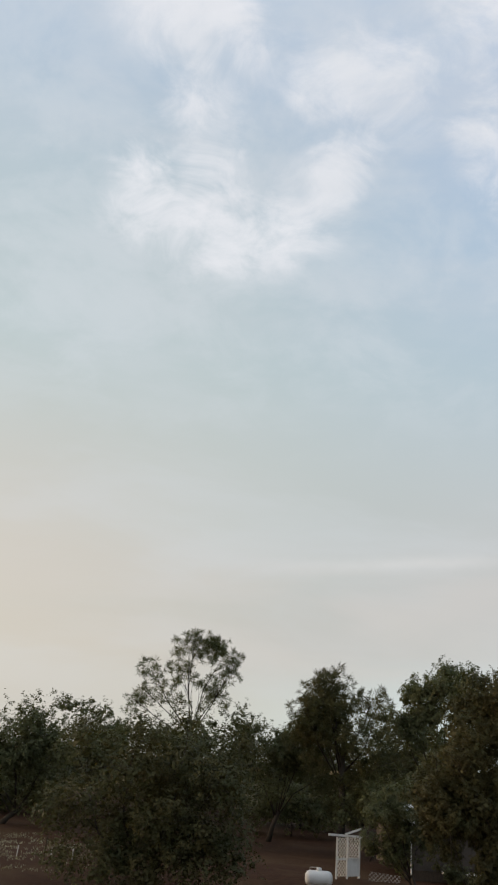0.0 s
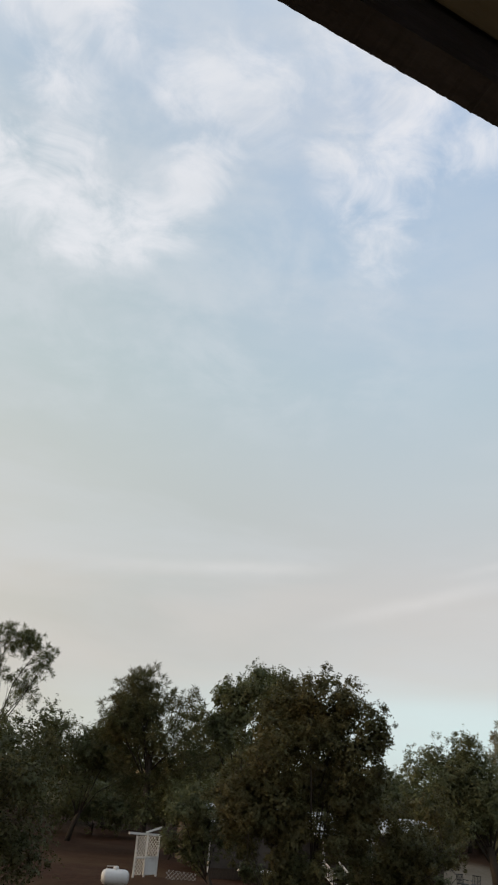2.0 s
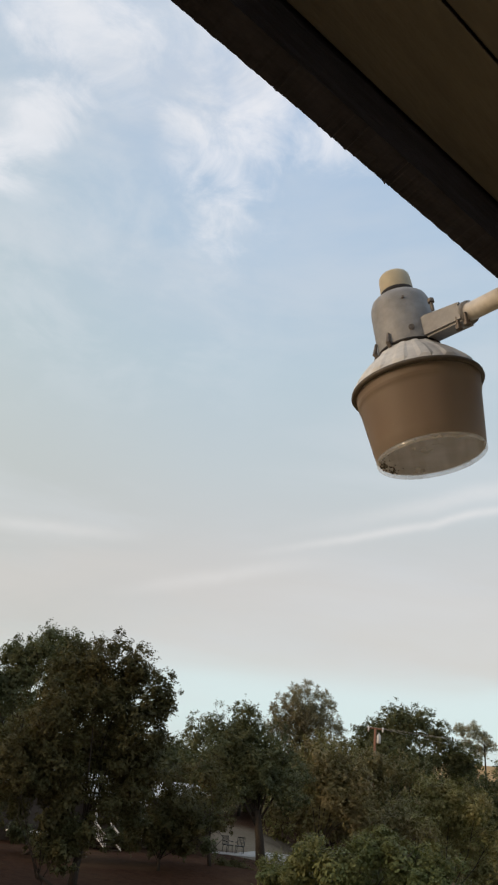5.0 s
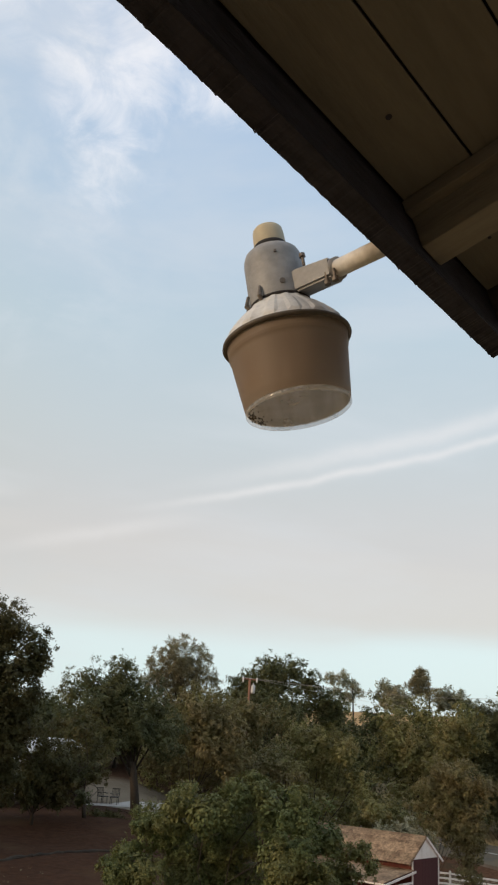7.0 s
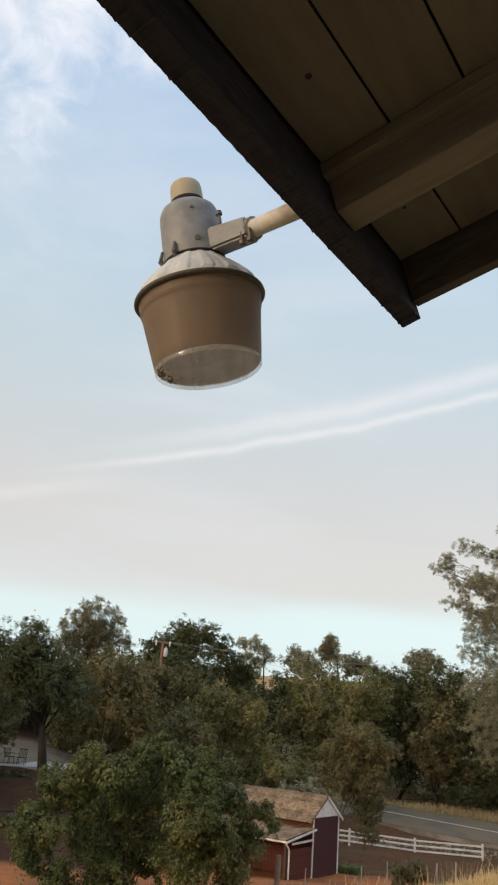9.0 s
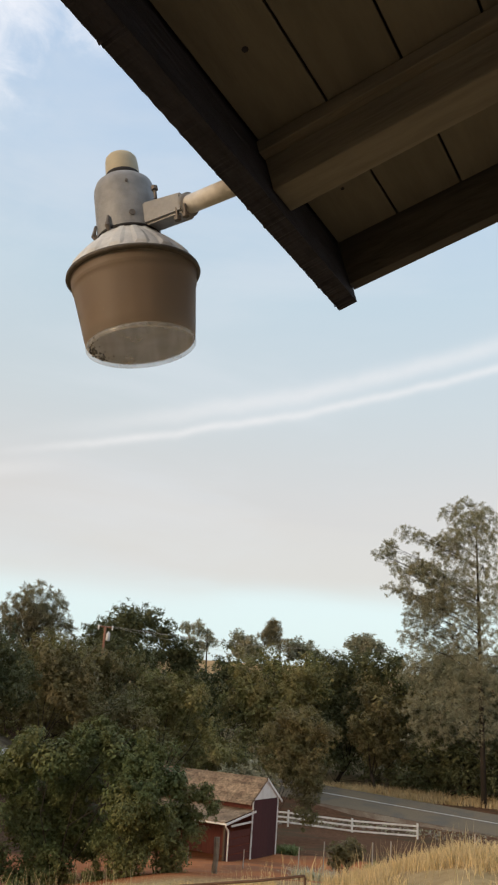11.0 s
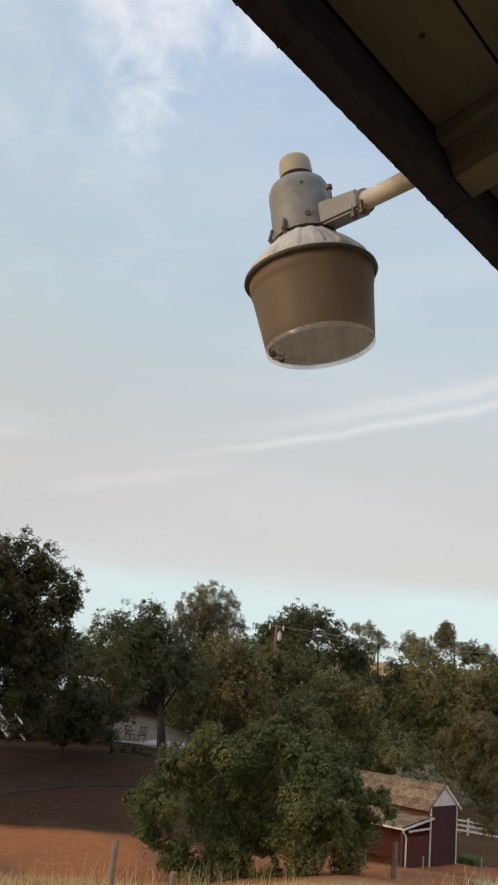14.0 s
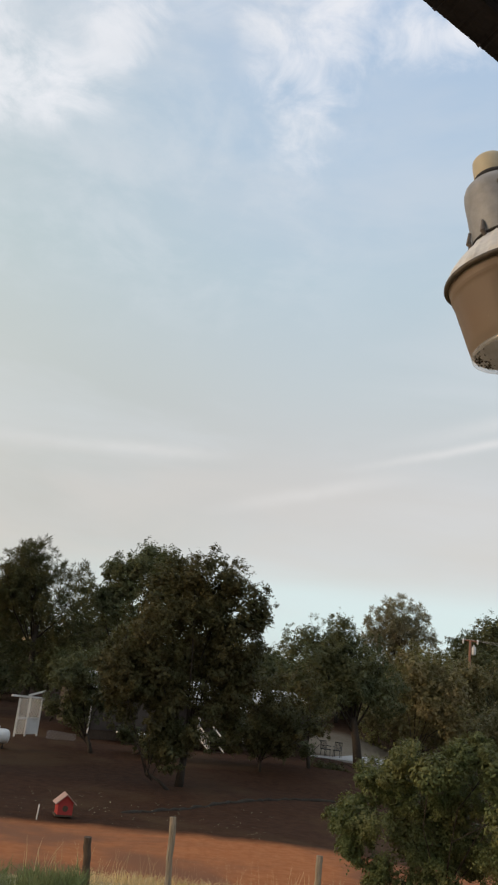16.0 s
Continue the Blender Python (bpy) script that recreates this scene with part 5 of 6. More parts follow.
# ---- barn ----
def make_barn():
    """Origin at the near foot of the gable wall; x along the gable, y back along the ridge."""
    ang = math.degrees(math.atan2(0.4292, 0.9032))
    barn = empty("barn", (25.47, 34.67, 0.02), "small red barn with brown shingle roof and white trim", "barn", rz=ang)
    W, L, H, R = 2.56, 6.6, 2.62, 3.46
    for x in np.arange(0.0, W - 0.05, 0.32):
        part("gable_board", box((0.314, 0.03, H), (x + 0.16, 0.0, H / 2), bevel=0.006), SHADED_RED, barn)
    gm = bmesh.new()
    a = [gm.verts.new(p) for p in ((-0.02, -0.028, H - 0.02), (W + 0.02, -0.028, H - 0.02), (W / 2, -0.028, R))]
    b = [gm.verts.new(v.co + Vector((0, 0.03, 0))) for v in a]
    gm.faces.new(a)
    gm.faces.new(b[::-1])
    for i in range(3):
        gm.faces.new((a[i], b[i], b[(i + 1) % 3], a[(i + 1) % 3]))
    part("gable_panel", gm, WHITE, barn, "white gable panel")
    for y in np.arange(0.03, L, 0.33):
        part("side_board", box((0.03, 0.322, H), (0.0, y + 0.165, H / 2), bevel=0.005), RED, barn)
    part("far_wall", box((0.03, L, H), (W, L / 2 + 0.02, H / 2)), RED, barn)
    part("back_wall", box((W, 0.03, H), (W / 2, L, H / 2)), RED, barn)
    for x, h in ((0.0, H), (W, H)):
        part("corner_trim", box((0.085, 0.05, h), (x, -0.022, h / 2), bevel=0.006), WHITE, barn, "white corner board")
    # main roof: courses of shingles
    slope = math.atan2(R - H, W / 2)
    for sgn in (-1, 1):
        run = W / 2 / math.cos(slope) + 0.46
        rows = 9
        for i in range(rows):
            d0 = run * i / rows
            c = Vector((W / 2 + sgn * math.cos(slope) * (d0 + run / rows / 2), L / 2 + 0.22, R + 0.075 - math.sin(slope) * (d0 + run / rows / 2)))
            turn = Euler((0, sgn * slope + sgn * 0.045, 0)).to_matrix()
            part("shingle_course", box((run / rows + 0.03, L + 0.55, 0.03), c, turn), BROWNROOF, barn)
        e0 = Vector((W / 2, -0.075, R + 0.03))
        e1 = Vector((W / 2 + sgn * math.cos(slope) * run, -0.075, R + 0.03 - math.sin(slope) * run))
        if sgn > 0:
            part("barge_board", beam(bmesh.new(), e0, e1, 0.035, 0.11), WHITE, barn, "white barge board")
        else:
            part("barge_board", beam(bmesh.new(), e0, e1, 0.035, 0.05), BROWNROOF, barn)
    # lean-to
    lw, lh0, lh1 = 2.72, 2.14, 1.80
    ls = math.atan2(lh0 - lh1, lw)
    for i in range(8):
        d = (lw / math.cos(ls)) * (i + 0.5) / 8
        c = Vector((-math.cos(ls) * d, L / 2 + 0.05, lh0 - math.sin(ls) * d + 0.04))
        part("shingle_course", box((lw / 8 + 0.06, L + 0.3, 0.028), c, Euler((0, -ls - 0.03, 0)).to_matrix()), BROWNROOF, barn)
    part("barge_board", beam(bmesh.new(), (-0.04, -0.225, lh0 - 0.01), (-lw - 0.02, -0.225, lh1 - 0.02), 0.035, 0.09), WHITE, barn, "white lean-to barge board")
    gutter = part("gutter", beam(bmesh.new(), (-lw - 0.03, -0.2, lh1 - 0.02), (-lw - 0.03, L + 0.1, lh1 - 0.02), 0.08, 0.07, 0.01), WHITE, barn, "white gutter")
    spout = tube(bmesh.new(), [(-lw - 0.03, -0.19, lh1 - 0.05), (-lw + 0.02, -0.16, lh1 - 0.12), (-2.32, -0.09, lh1 - 0.34), (-2.30, -0.09, lh1 - 0.44), (-2.29, -0.09, 0.12), (-2.22, -0.16, 0.03)], [0.038] * 6, 10)
    part("downspout", spout, WHITE, gutter, "white downspout", True)
    part("crossbar", beam(bmesh.new(), (-0.05, -0.05, 1.67), (-2.0, -0.05, 1.63), 0.05, 0.09, 0.006), WHITE, barn, "white crossbar")
    for y in (0.03, 2.2, 4.4, 6.5):
        part("post", box((0.10, 0.10, lh1 - 0.04), (-2.42, y, (lh1 - 0.04) / 2), bevel=0.008), DARKWOOD, barn, "dark wooden lean-to post")
    for i in range(4):
        part("lean_to_board", beam(bmesh.new(), (-0.05, 0.03, 0.25 + i * 0.33), (-2.37, 0.03, 0.25 + i * 0.33), 0.03, 0.29, 0.005), RED, barn)


make_barn()


# ---- white rail fence ----
def make_fence():
    fence = empty("rail_fence", (51.4, 56.1, ground_z(51.4, 56.1)), "white three-rail board fence beside the road", "fence")
    o = fence.matrix_world.inverted()
    feet = [Vector((55.2, 52.3, 0)) + Vector((-3.87, 3.62, 0)) * i for i in range(0, 5)]
    tops = []
    for p in feet:
        z = -2.68 if p.x > 54 else (-2.74 if p.x > 50 else -2.55)
        p.z = z
        part("post", box((0.13, 0.13, 1.30), o @ (p + Vector((0, 0, 0.62))), bevel=0.012), WHITE, fence, "white fence post")
        tops.append(p)
    for p, q in zip(tops, tops[1:]):
        for h in (1.06, 0.70, 0.32):
            part("rail", beam(bmesh.new(), o @ (p + Vector((0.05, -0.07, h))), o @ (q + Vector((0.05, -0.07, h + random.uniform(-0.02, 0.02)))), 0.04, 0.14, 0.006), WHITE, fence, "white fence rail")


make_fence()


# ---- road ----
def ribbon(name, mat, a, b, w0, w1, lift, rows=40, tilt=0.0):
    """A strip along a-b, from w0 to w1 across it, laid on the ground line of the strip."""
    a, b = Vector(a), Vector(b)
    d = (b - a).normalized()
    s = Vector((d.y, -d.x, 0))
    bm = bmesh.new()
    prev = None
    for i in range(rows + 1):
        p = a.lerp(b, i / rows)
        row = [bm.verts.new(p + s * w + Vector((0, 0, lift + tilt * (w + 3.3)))) for w in np.linspace(w0, w1, 5)]
        if prev:
            for j in range(4):
                bm.faces.new((prev[j], prev[j + 1], row[j + 1], row[j]))
        prev = row
    bmesh.ops.recalc_face_normals(bm, faces=bm.faces)
    return part(name, bm, mat)


ROAD_A, ROAD_B = (46.0, 118.2, 0.4), (76.4, 23.0, -2.4)
tagged(ribbon("road", ASPHALT, ROAD_A, ROAD_B, -3.4, 3.4, 0.05, tilt=-0.14), "worn grey asphalt country road with a pale edge line", "road", kind="structure")
VERGE = material("stony_verge", (0.17, 0.110, 0.072), 0.95, vary=0.5, scale=2, tint=(0.26, 0.20, 0.14), tint_scale=0.5, bump=0.9, bump_scale=5)
tagged(ribbon("road_bank", VERGE, ROAD_A, ROAD_B, 3.4, 7.6, 1.505, tilt=-0.36), "stony brown bank below the road", "road bank", kind="structure")
tagged(ribbon("road_line", WHITE, ROAD_A, ROAD_B, -0.6, -0.45, 0.056, tilt=-0.14), "pale painted road line", "road line", kind="structure")


# ---- neighbour's house across the yard ----
ROOFPALE = material("pale_metal_roof", (0.55, 0.55, 0.55), 0.5, 0.2, vary=0.15, scale=3, bump=0.1)


def lattice_panel(a, b, h, step=0.21):
    """Crossed thin strips between two uprights."""
    a, b = Vector(a), Vector(b)
    d = (b - a)
    L = d.length
    d.normalize()
    bm = bmesh.new()
    up = d.cross(Vector((0, 0, 1)))
    for sgn in (1, -1):
        k = -h
        while k < L:
            x0, x1 = max(k, 0.0), min(k + h, L)
            if x1 - x0 > 0.03:
                z0, z1 = (x0 - k, x1 - k) if sgn > 0 else (h - (x0 - k), h - (x1 - k))
                beam(bm, a + d * x0 + Vector((0, 0, z0)) + up * 0.006 * sgn, a + d * x1 + Vector((0, 0, z1)) + up * 0.006 * sgn, 0.01, 0.035, up=up)
            k += step
    return bm


def make_house():
    house = empty("mobile_home", (1.2, 53.7, 2.75), "low weathered house with a pale roof and white porch trim", "house", rz=14.0)
    o = house.matrix_world.inverted()
    L, Dp, z0, z1 = 15.5, 6.5, 0.55, 3.05
    for i in range(10):
        part("siding_board", box((L, 0.04, 0.262), (L / 2, 0.0, z0 + 0.125 + i * 0.25), Euler((radians(-4), 0, 0)).to_matrix()), TAUPE, house)
    for size, at in (((0.1, Dp, z1 - z0), (0.0, Dp / 2, (z0 + z1) / 2)), ((0.1, Dp, z1 - z0), (L, Dp / 2, (z0 + z1) / 2)), ((L, 0.1, z1 - z0), (L / 2, Dp, (z0 + z1) / 2))):
        part("wall", box(size, at), TAUPE, house)
    part("skirting", box((L, 0.05, z0), (L / 2, 0.04, z0 / 2)), DARKWOOD, house, "dark skirting")
    for sgn in (-1, 1):
        sl = math.atan2(0.85, Dp / 2 + 0.45)
        c = (L / 2, Dp / 2 + sgn * (Dp / 2 + 0.45) / 2, z1 + 0.42)
        rb = bmesh.new()
        add_box(rb, (L + 0.8, (Dp / 2 + 0.45) / math.cos(sl), 0.06), c, Euler((-sgn * sl, 0, 0)).to_matrix())
        part("roof", rb, ROOFPALE, house, "pale ribbed metal roof")
    part("gutter", box((L + 0.8, 0.10, 0.12), (L / 2, -0.50, z1 - 0.02), bevel=0.01), WHITE, house, "white gutter")
    part("downspout", tube(bmesh.new(), [(0.35, -0.50, z1 - 0.05), (0.35, -0.10, z1 - 0.3), (0.35, -0.08, 0.2), (0.35, -0.25, 0.08)], [0.045] * 4, 8), WHITE, house, "white downspout", True)
    # porch: deck, posts, beam, steps with slanting rail
    part("porch_deck", box((3.4, 1.9, 0.10), (8.20, -1.0, z0 - 0.05)), DARKWOOD, house)
    part("porch_beam", box((3.6, 0.12, 0.16), (8.30, -1.85, z0 + 1.98), bevel=0.01), WHITE, house, "white porch beam")
    part("porch_roof", box((3.7, 2.0, 0.06), (8.30, -1.0, z0 + 2.15), Euler((radians(6), 0, 0)).to_matrix()), ROOFPALE, house)
    for px in (6.75, 9.8):
        part("porch_post", box((0.11, 0.11, 1.9), (px, -1.85, z0 + 0.95), bevel=0.01), WHITE, house, "white porch post")
    for dx in (0.0, 0.95):
        rail = bmesh.new()
        a, b = Vector((6.75 + dx, -1.9, z0 + 0.85)), Vector((7.05 + dx, -3.2, 0.72))
        beam(rail, a, b, 0.06, 0.06)
        beam(rail, a - Vector((0, 0, 0.65)), b - Vector((0, 0, 0.65)), 0.05, 0.05)
        for i in range(8):
            p = a.lerp(b, (i + 0.5) / 8)
            beam(rail, p, p - Vector((0, 0, 0.66)), 0.03, 0.03)
        part("stair_rail", rail, WHITE, house, "white slanting stair rail with pickets")
    for i in range(3):
        part("step", box((1.0, 0.32, 0.06), (7.4 + 0.07 * i, -2.15 - 0.35 * i, z0 - 0.18 - 0.17 * i)), DARKWOOD, house)
    # trellised side porch
    P = [Vector((-2.46, 50.0, 2.80)), Vector((-1.92, 50.6, 2.82)), Vector((-1.30, 51.25, 2.84))]
    for p in P:
        part("trellis_post", box((0.09, 0.09, 2.02), o @ (p + Vector((0, 0, 1.01))), bevel=0.008), WHITE, house, "white trellis post")
    part("trellis_beam", beam(bmesh.new(), o @ (P[0] + Vector((-0.45, -0.3, 2.14))), o @ (P[2] + Vector((0.15, 0.15, 2.03))), 0.07, 0.11), WHITE, house, "white trellis beam")
    for p, q in zip(P, P[1:]):
        part("trellis_rail", beam(bmesh.new(), o @ (p + Vector((0, 0, 0.95))), o @ (q + Vector((0, 0, 0.95))), 0.05, 0.08), WHITE, house)
        part("lattice", lattice_panel(o @ (p + Vector((0, 0, 0.98))), o @ (q + Vector((0, 0, 0.98))), 1.02), WHITE, house, "white crossed lattice panel")
    part("lattice", lattice_panel(o @ (P[0] + Vector((0, 0, 0.12))), o @ (P[1] + Vector((0, 0, 0.12))), 0.82), WHITE, house, "white crossed lattice panel")
    part("trellis_panel", beam(bmesh.new(), o @ (P[1] + Vector((0.02, 0.02, 0.50))), o @ (P[2] + Vector((0, 0, 0.50))), 0.02, 0.80), WHITE, house, "white solid lower panel")
    part("lattice", lattice_panel(o @ Vector((-0.75, 51.0, 2.50)), o @ Vector((0.9, 51.3, 2.38)), 0.75), WHITE, house, "white lattice skirt")
    part("awning_board", beam(bmesh.new(), o @ Vector((-2.05, 50.4, 4.98)), o @ Vector((-1.2, 50.6, 5.30)), 0.05, 0.10), WHITE, house, "white awning edge")
    part("side_deck", box((3.2, 1.5, 0.10), (3.6, -1.2, z0 + 0.02)), WHITE, house, "pale deck edge")
    part("side_deck_skirt", box((3.1, 0.06, 0.5), (3.6, -1.9, z0 - 0.30)), DARKWOOD, house)


make_house()


# ---- yard things ----
def make_tank():
    t = empty("propane_tank", (-3.12, 46.0, ground_z(-3.12, 46.0)), "small white horizontal propane tank on legs", "tank", rz=4.0)
    bm = bmesh.new()
    prof = [(0.0, -0.68), (0.18, -0.66), (0.30, -0.58), (0.355, -0.46), (0.36, -0.40), (0.36, 0.40), (0.355, 0.46), (0.30, 0.58), (0.18, 0.66), (0.0, 0.68)]
    lathe(bm, prof, 32)
    bm.transform(Matrix.Translation((0, 0, 0.58)) @ Matrix.Rotation(radians(90), 4, "Y"))
    part("shell", bm, TANKWHITE, t, "white painted steel shell", True)
    lid = lathe(bmesh.new(), [(0.13, 0.92), (0.135, 1.00), (0.11, 1.06), (0.0, 1.075)], 20)
    part("lid", lid, TANKWHITE, t, "white valve cover", True)
    for x in (-0.38, 0.38):
        part("leg", box((0.06, 0.4, 0.26), (x, 0, 0.12), bevel=0.01), DARKIRON, t)
    part("regulator", tube(bmesh.new(), [(-0.45, 0, 0.93), (-0.45, 0, 1.04), (0.02, 0, 1.06)], [0.025] * 3, 8), STAKE, t, "thin regulator pipe")


make_tank()


def make_doghouse():
    x, y = 0.56, 31.6
    t = empty("small_red_house", (x, y, 1.93), "tiny red wooden pet house with faded roof boards", "pet house", rz=10.0)
    w, h, r, d = 0.52, 0.46, 0.70, 0.55
    bm = bmesh.new()
    pts = [(-w / 2, 0.06), (w / 2, 0.06), (w / 2, h), (0, r), (-w / 2, h)]
    a = [bm.verts.new((px, 0, pz)) for px, pz in pts]
    b = [bm.verts.new((px, d, pz)) for px, pz in pts]
    bm.faces.new(a)
    bm.faces.new(b[::-1])
    for i in range(5):
        bm.faces.new((a[i], b[i], b[(i + 1) % 5], a[(i + 1) % 5]))
    bmesh.ops.recalc_face_normals(bm, faces=bm.faces)
    part("body", bm, material("bright_red_paint", (0.36, 0.045, 0.040), 0.7, vary=0.2, scale=5, bump=0.2), t, "bright red plank body")
    for s in (-1, 1):
        part("roof_board", beam(bmesh.new(), (0, d / 2 - 0.03, r + 0.02), (s * (w / 2 + 0.10), d / 2 - 0.03, h - 0.06), d + 0.12, 0.03), material("faded_pink_board", (0.40, 0.27, 0.23), 0.85, vary=0.3, scale=6, bump=0.3), t, "faded pinkish roof board")
    part("base", box((w + 0.1, d, 0.06), (0, d / 2, 0.03)), DARKWOOD, t)
    part("doorway", doorway_disc(), DARKWOOD, t, "flat dark disc for the unlit doorway")


def doorway_disc():
    # closed disc on the front, dark in place of the unlit opening
    bm = bmesh.new()
    tube(bm, [(0.0, -0.006, 0.26), (0.0, 0.004, 0.26)], [0.10, 0.10], 20)
    return bm


make_doghouse()


def stake(name, label, x, y, h, r, mat, lean=(0, 0), group="", category="post", z=None, rough=0.0, seed=1):
    rng = random.Random(seed)
    z = ground_z(x, y) - 0.12 if z is None else z
    t = empty(name, (x, y, z), label, category, group)
    n = 7
    pts = [(lean[0] * i / n + rough * rng.uniform(-1, 1), lean[1] * i / n + rough * rng.uniform(-1, 1), (h + 0.12) * i / n) for i in range(n + 1)]
    bm = tube(bmesh.new(), pts, [r * (1 + rough * 6 * rng.uniform(-0.4, 0.4)) for _ in pts], 9)
    part("shaft", bm, mat, t, smooth=False)
    return t


for i, (x, y, top, r, ln) in enumerate(((0.77, 15.0, 4.33, 0.062, (-0.10, 0)), (2.06, 14.9, 4.75, 0.055, (-0.06, 0)), (4.40, 14.4, 4.43, 0.055, (0.0, 0)), (5.66, 15.0, 3.84, 0.055, (0.02, 0)), (13.53, 19.9, 3.60, 0.075, (0.02, 0)))):
    g = ground_z(x, y)
    t = stake("wooden_post", "weathered round wooden fence post in dry grass" if i else "short mossy leaning wooden fence post", x, y, top - g, r, POSTWOOD if i else DARKWOOD, ln, "wooden fence posts", rough=0.012, seed=i)
for i, (x, y, top) in enumerate(((14.52, 22.8, 2.80), (17.14, 20.9, 3.08), (17.67, 20.4, 3.28), (18.74, 19.5, 3.38), (19.08, 19.1, 3.46), (15.88, 21.9, 2.86), (18.21, 20.0, 3.40), (20.6, 17.3, 3.9))):
    g = ground_z(x, y)
    t = stake("metal_stake", "thin pale metal fence stake", x, y, max(top - g, 0.5), 0.018, STAKE, (0.01, 0), "metal fence stakes", seed=i)
for i, (x, y, h, m, lab) in enumerate(((-17.6, 46.9, 1.0, DARKWOOD, "dark wooden post at the edge of the dry field"), (-18.9, 46.4, 0.55, WHITE, "short white stake at the edge of the dry field"), (-17.3, 47.1, 0.55, WHITE, "short white stake at the edge of the dry field"), (-16.2, 47.3, 0.7, WHITE, "short white stake at the edge of the dry field"))):
    stake("field_post", lab, x, y, h, 0.05 if i == 0 else 0.025, m, (0.02, 0), "field posts", seed=20 + i)
t = stake("plastic_stake", "short white plastic stake by the pet house", -0.35, 31.0, 0.48, 0.022, WHITE, (0.03, 0), seed=5)


def make_pipe_rail():
    t = empty("pipe_rail", (8.7, 11.0, ground_z(8.7, 11.0)), "rusty bent pipe handrail in the dry grass", "handrail")
    o = t.matrix_world.inverted()
    rust = material("rusty_pipe", (0.15, 0.085, 0.055), 0.85, 0.3, vary=0.5, scale=12, bump=0.4)
    bm = tube(bmesh.new(), [o @ Vector(p) for p in ((7.2, 12.0, 4.28), (8.42, 11.2, 4.46), (8.97, 10.77, 4.58), (8.99, 10.76, 4.55), (8.99, 10.76, 3.6))], [0.02] * 5, 10)
    part("rail", bm, rust, t, smooth=True)
    part("leg", tube(bmesh.new(), [o @ Vector((7.3, 11.9, 4.28)), o @ Vector((7.3, 11.9, 3.4))], [0.02, 0.02], 10), rust, t, smooth=True)


make_pipe_rail()


def make_patio():
    z = 2.62
    bm = bmesh.new()
    pts = [(16.2, 57.6), (21.0, 56.2), (23.5, 61.0), (18.0, 63.5)]
    a = [bm.verts.new((x, y, z + 0.14)) for x, y in pts]
    b = [bm.verts.new((x, y, z - 1.6)) for x, y in pts]
    bm.faces.new(a)
    for i in range(4):
        bm.faces.new((a[i], b[i], b[(i + 1) % 4], a[(i + 1) % 4]))
    bmesh.ops.recalc_face_normals(bm, faces=bm.faces)
    tagged(part("patio", bm, CONCRETE), "pale concrete patio slab", "patio", kind="structure")
    for i, (x, y, rz) in enumerate(((18.0, 58.9, 20), (18.75, 58.6, -30))):
        c = empty("patio_chair", (x, y, z + 0.14), "dark iron patio chair on the concrete", "chair", "patio chairs", rz=rz)
        for sx in (-0.24, 0.24):
            for sy in (-0.24, 0.24):
                part("leg", tube(bmesh.new(), [(sx, sy, 0), (sx * 0.9, sy * 0.9, 0.43)], [0.02, 0.02], 6), DARKIRON, c)
            part("armrest", beam(bmesh.new(), (sx, -0.25, 0.66), (sx, 0.25, 0.68), 0.05, 0.04), DARKIRON, c)
        part("seat", box((0.54, 0.54, 0.05), (0, 0, 0.45), bevel=0.015), DARKIRON, c)
        bk = bmesh.new()
        for k in range(6):
            beam(bk, (-0.24 + k * 0.096, 0.25, 0.47), (-0.24 + k * 0.096, 0.33, 0.95), 0.03, 0.02)
        beam(bk, (-0.27, 0.33, 0.95), (0.27, 0.33, 0.95), 0.04, 0.05)
        part("backrest", bk, DARKIRON, c)
    tb = empty("patio_box", (19.6, 56.9, z + 0.14), "small dark planter on the patio edge", "planter")
    part("tub", lathe(bmesh.new(), [(0.0, 0.0), (0.12, 0.0), (0.15, 0.26), (0.13, 0.26), (0.0, 0.24)], 14), DARKIRON, tb)


make_patio()


def make_terrace_shadow():
    # ragged dark strip standing for the shadow below the terrace drop
    t = empty("terrace_shadow", (6.0, 36.0, 1.9), "low dark strip for the shadow under the terrace edge", "edging")
    o = t.matrix_world.inverted()
    pts = [(2.7, 33.9), (3.9, 34.7), (5.4, 35.9), (7.0, 37.4), (8.8, 38.8), (10.6, 39.6), (12.9, 40.0)]
    rng = random.Random(12)
    for (x0, y0), (x1, y1) in zip(pts, pts[1:]):
        row, radii = [], []
        for i in range(9):
            x, y = x0 + (x1 - x0) * i / 8 + rng.gauss(0, 0.035), y0 + (y1 - y0) * i / 8 + rng.gauss(0, 0.05)
            row.append(o @ Vector((x, y, ground_z(x, y) + rng.uniform(-0.02, 0.03))))
            radii.append(rng.uniform(0.055, 0.105) * (0.6 if i in (0, 8) else 1.0))
        part("log", tube(bmesh.new(), row, radii, 8), BARK, t)



make_terrace_shadow()


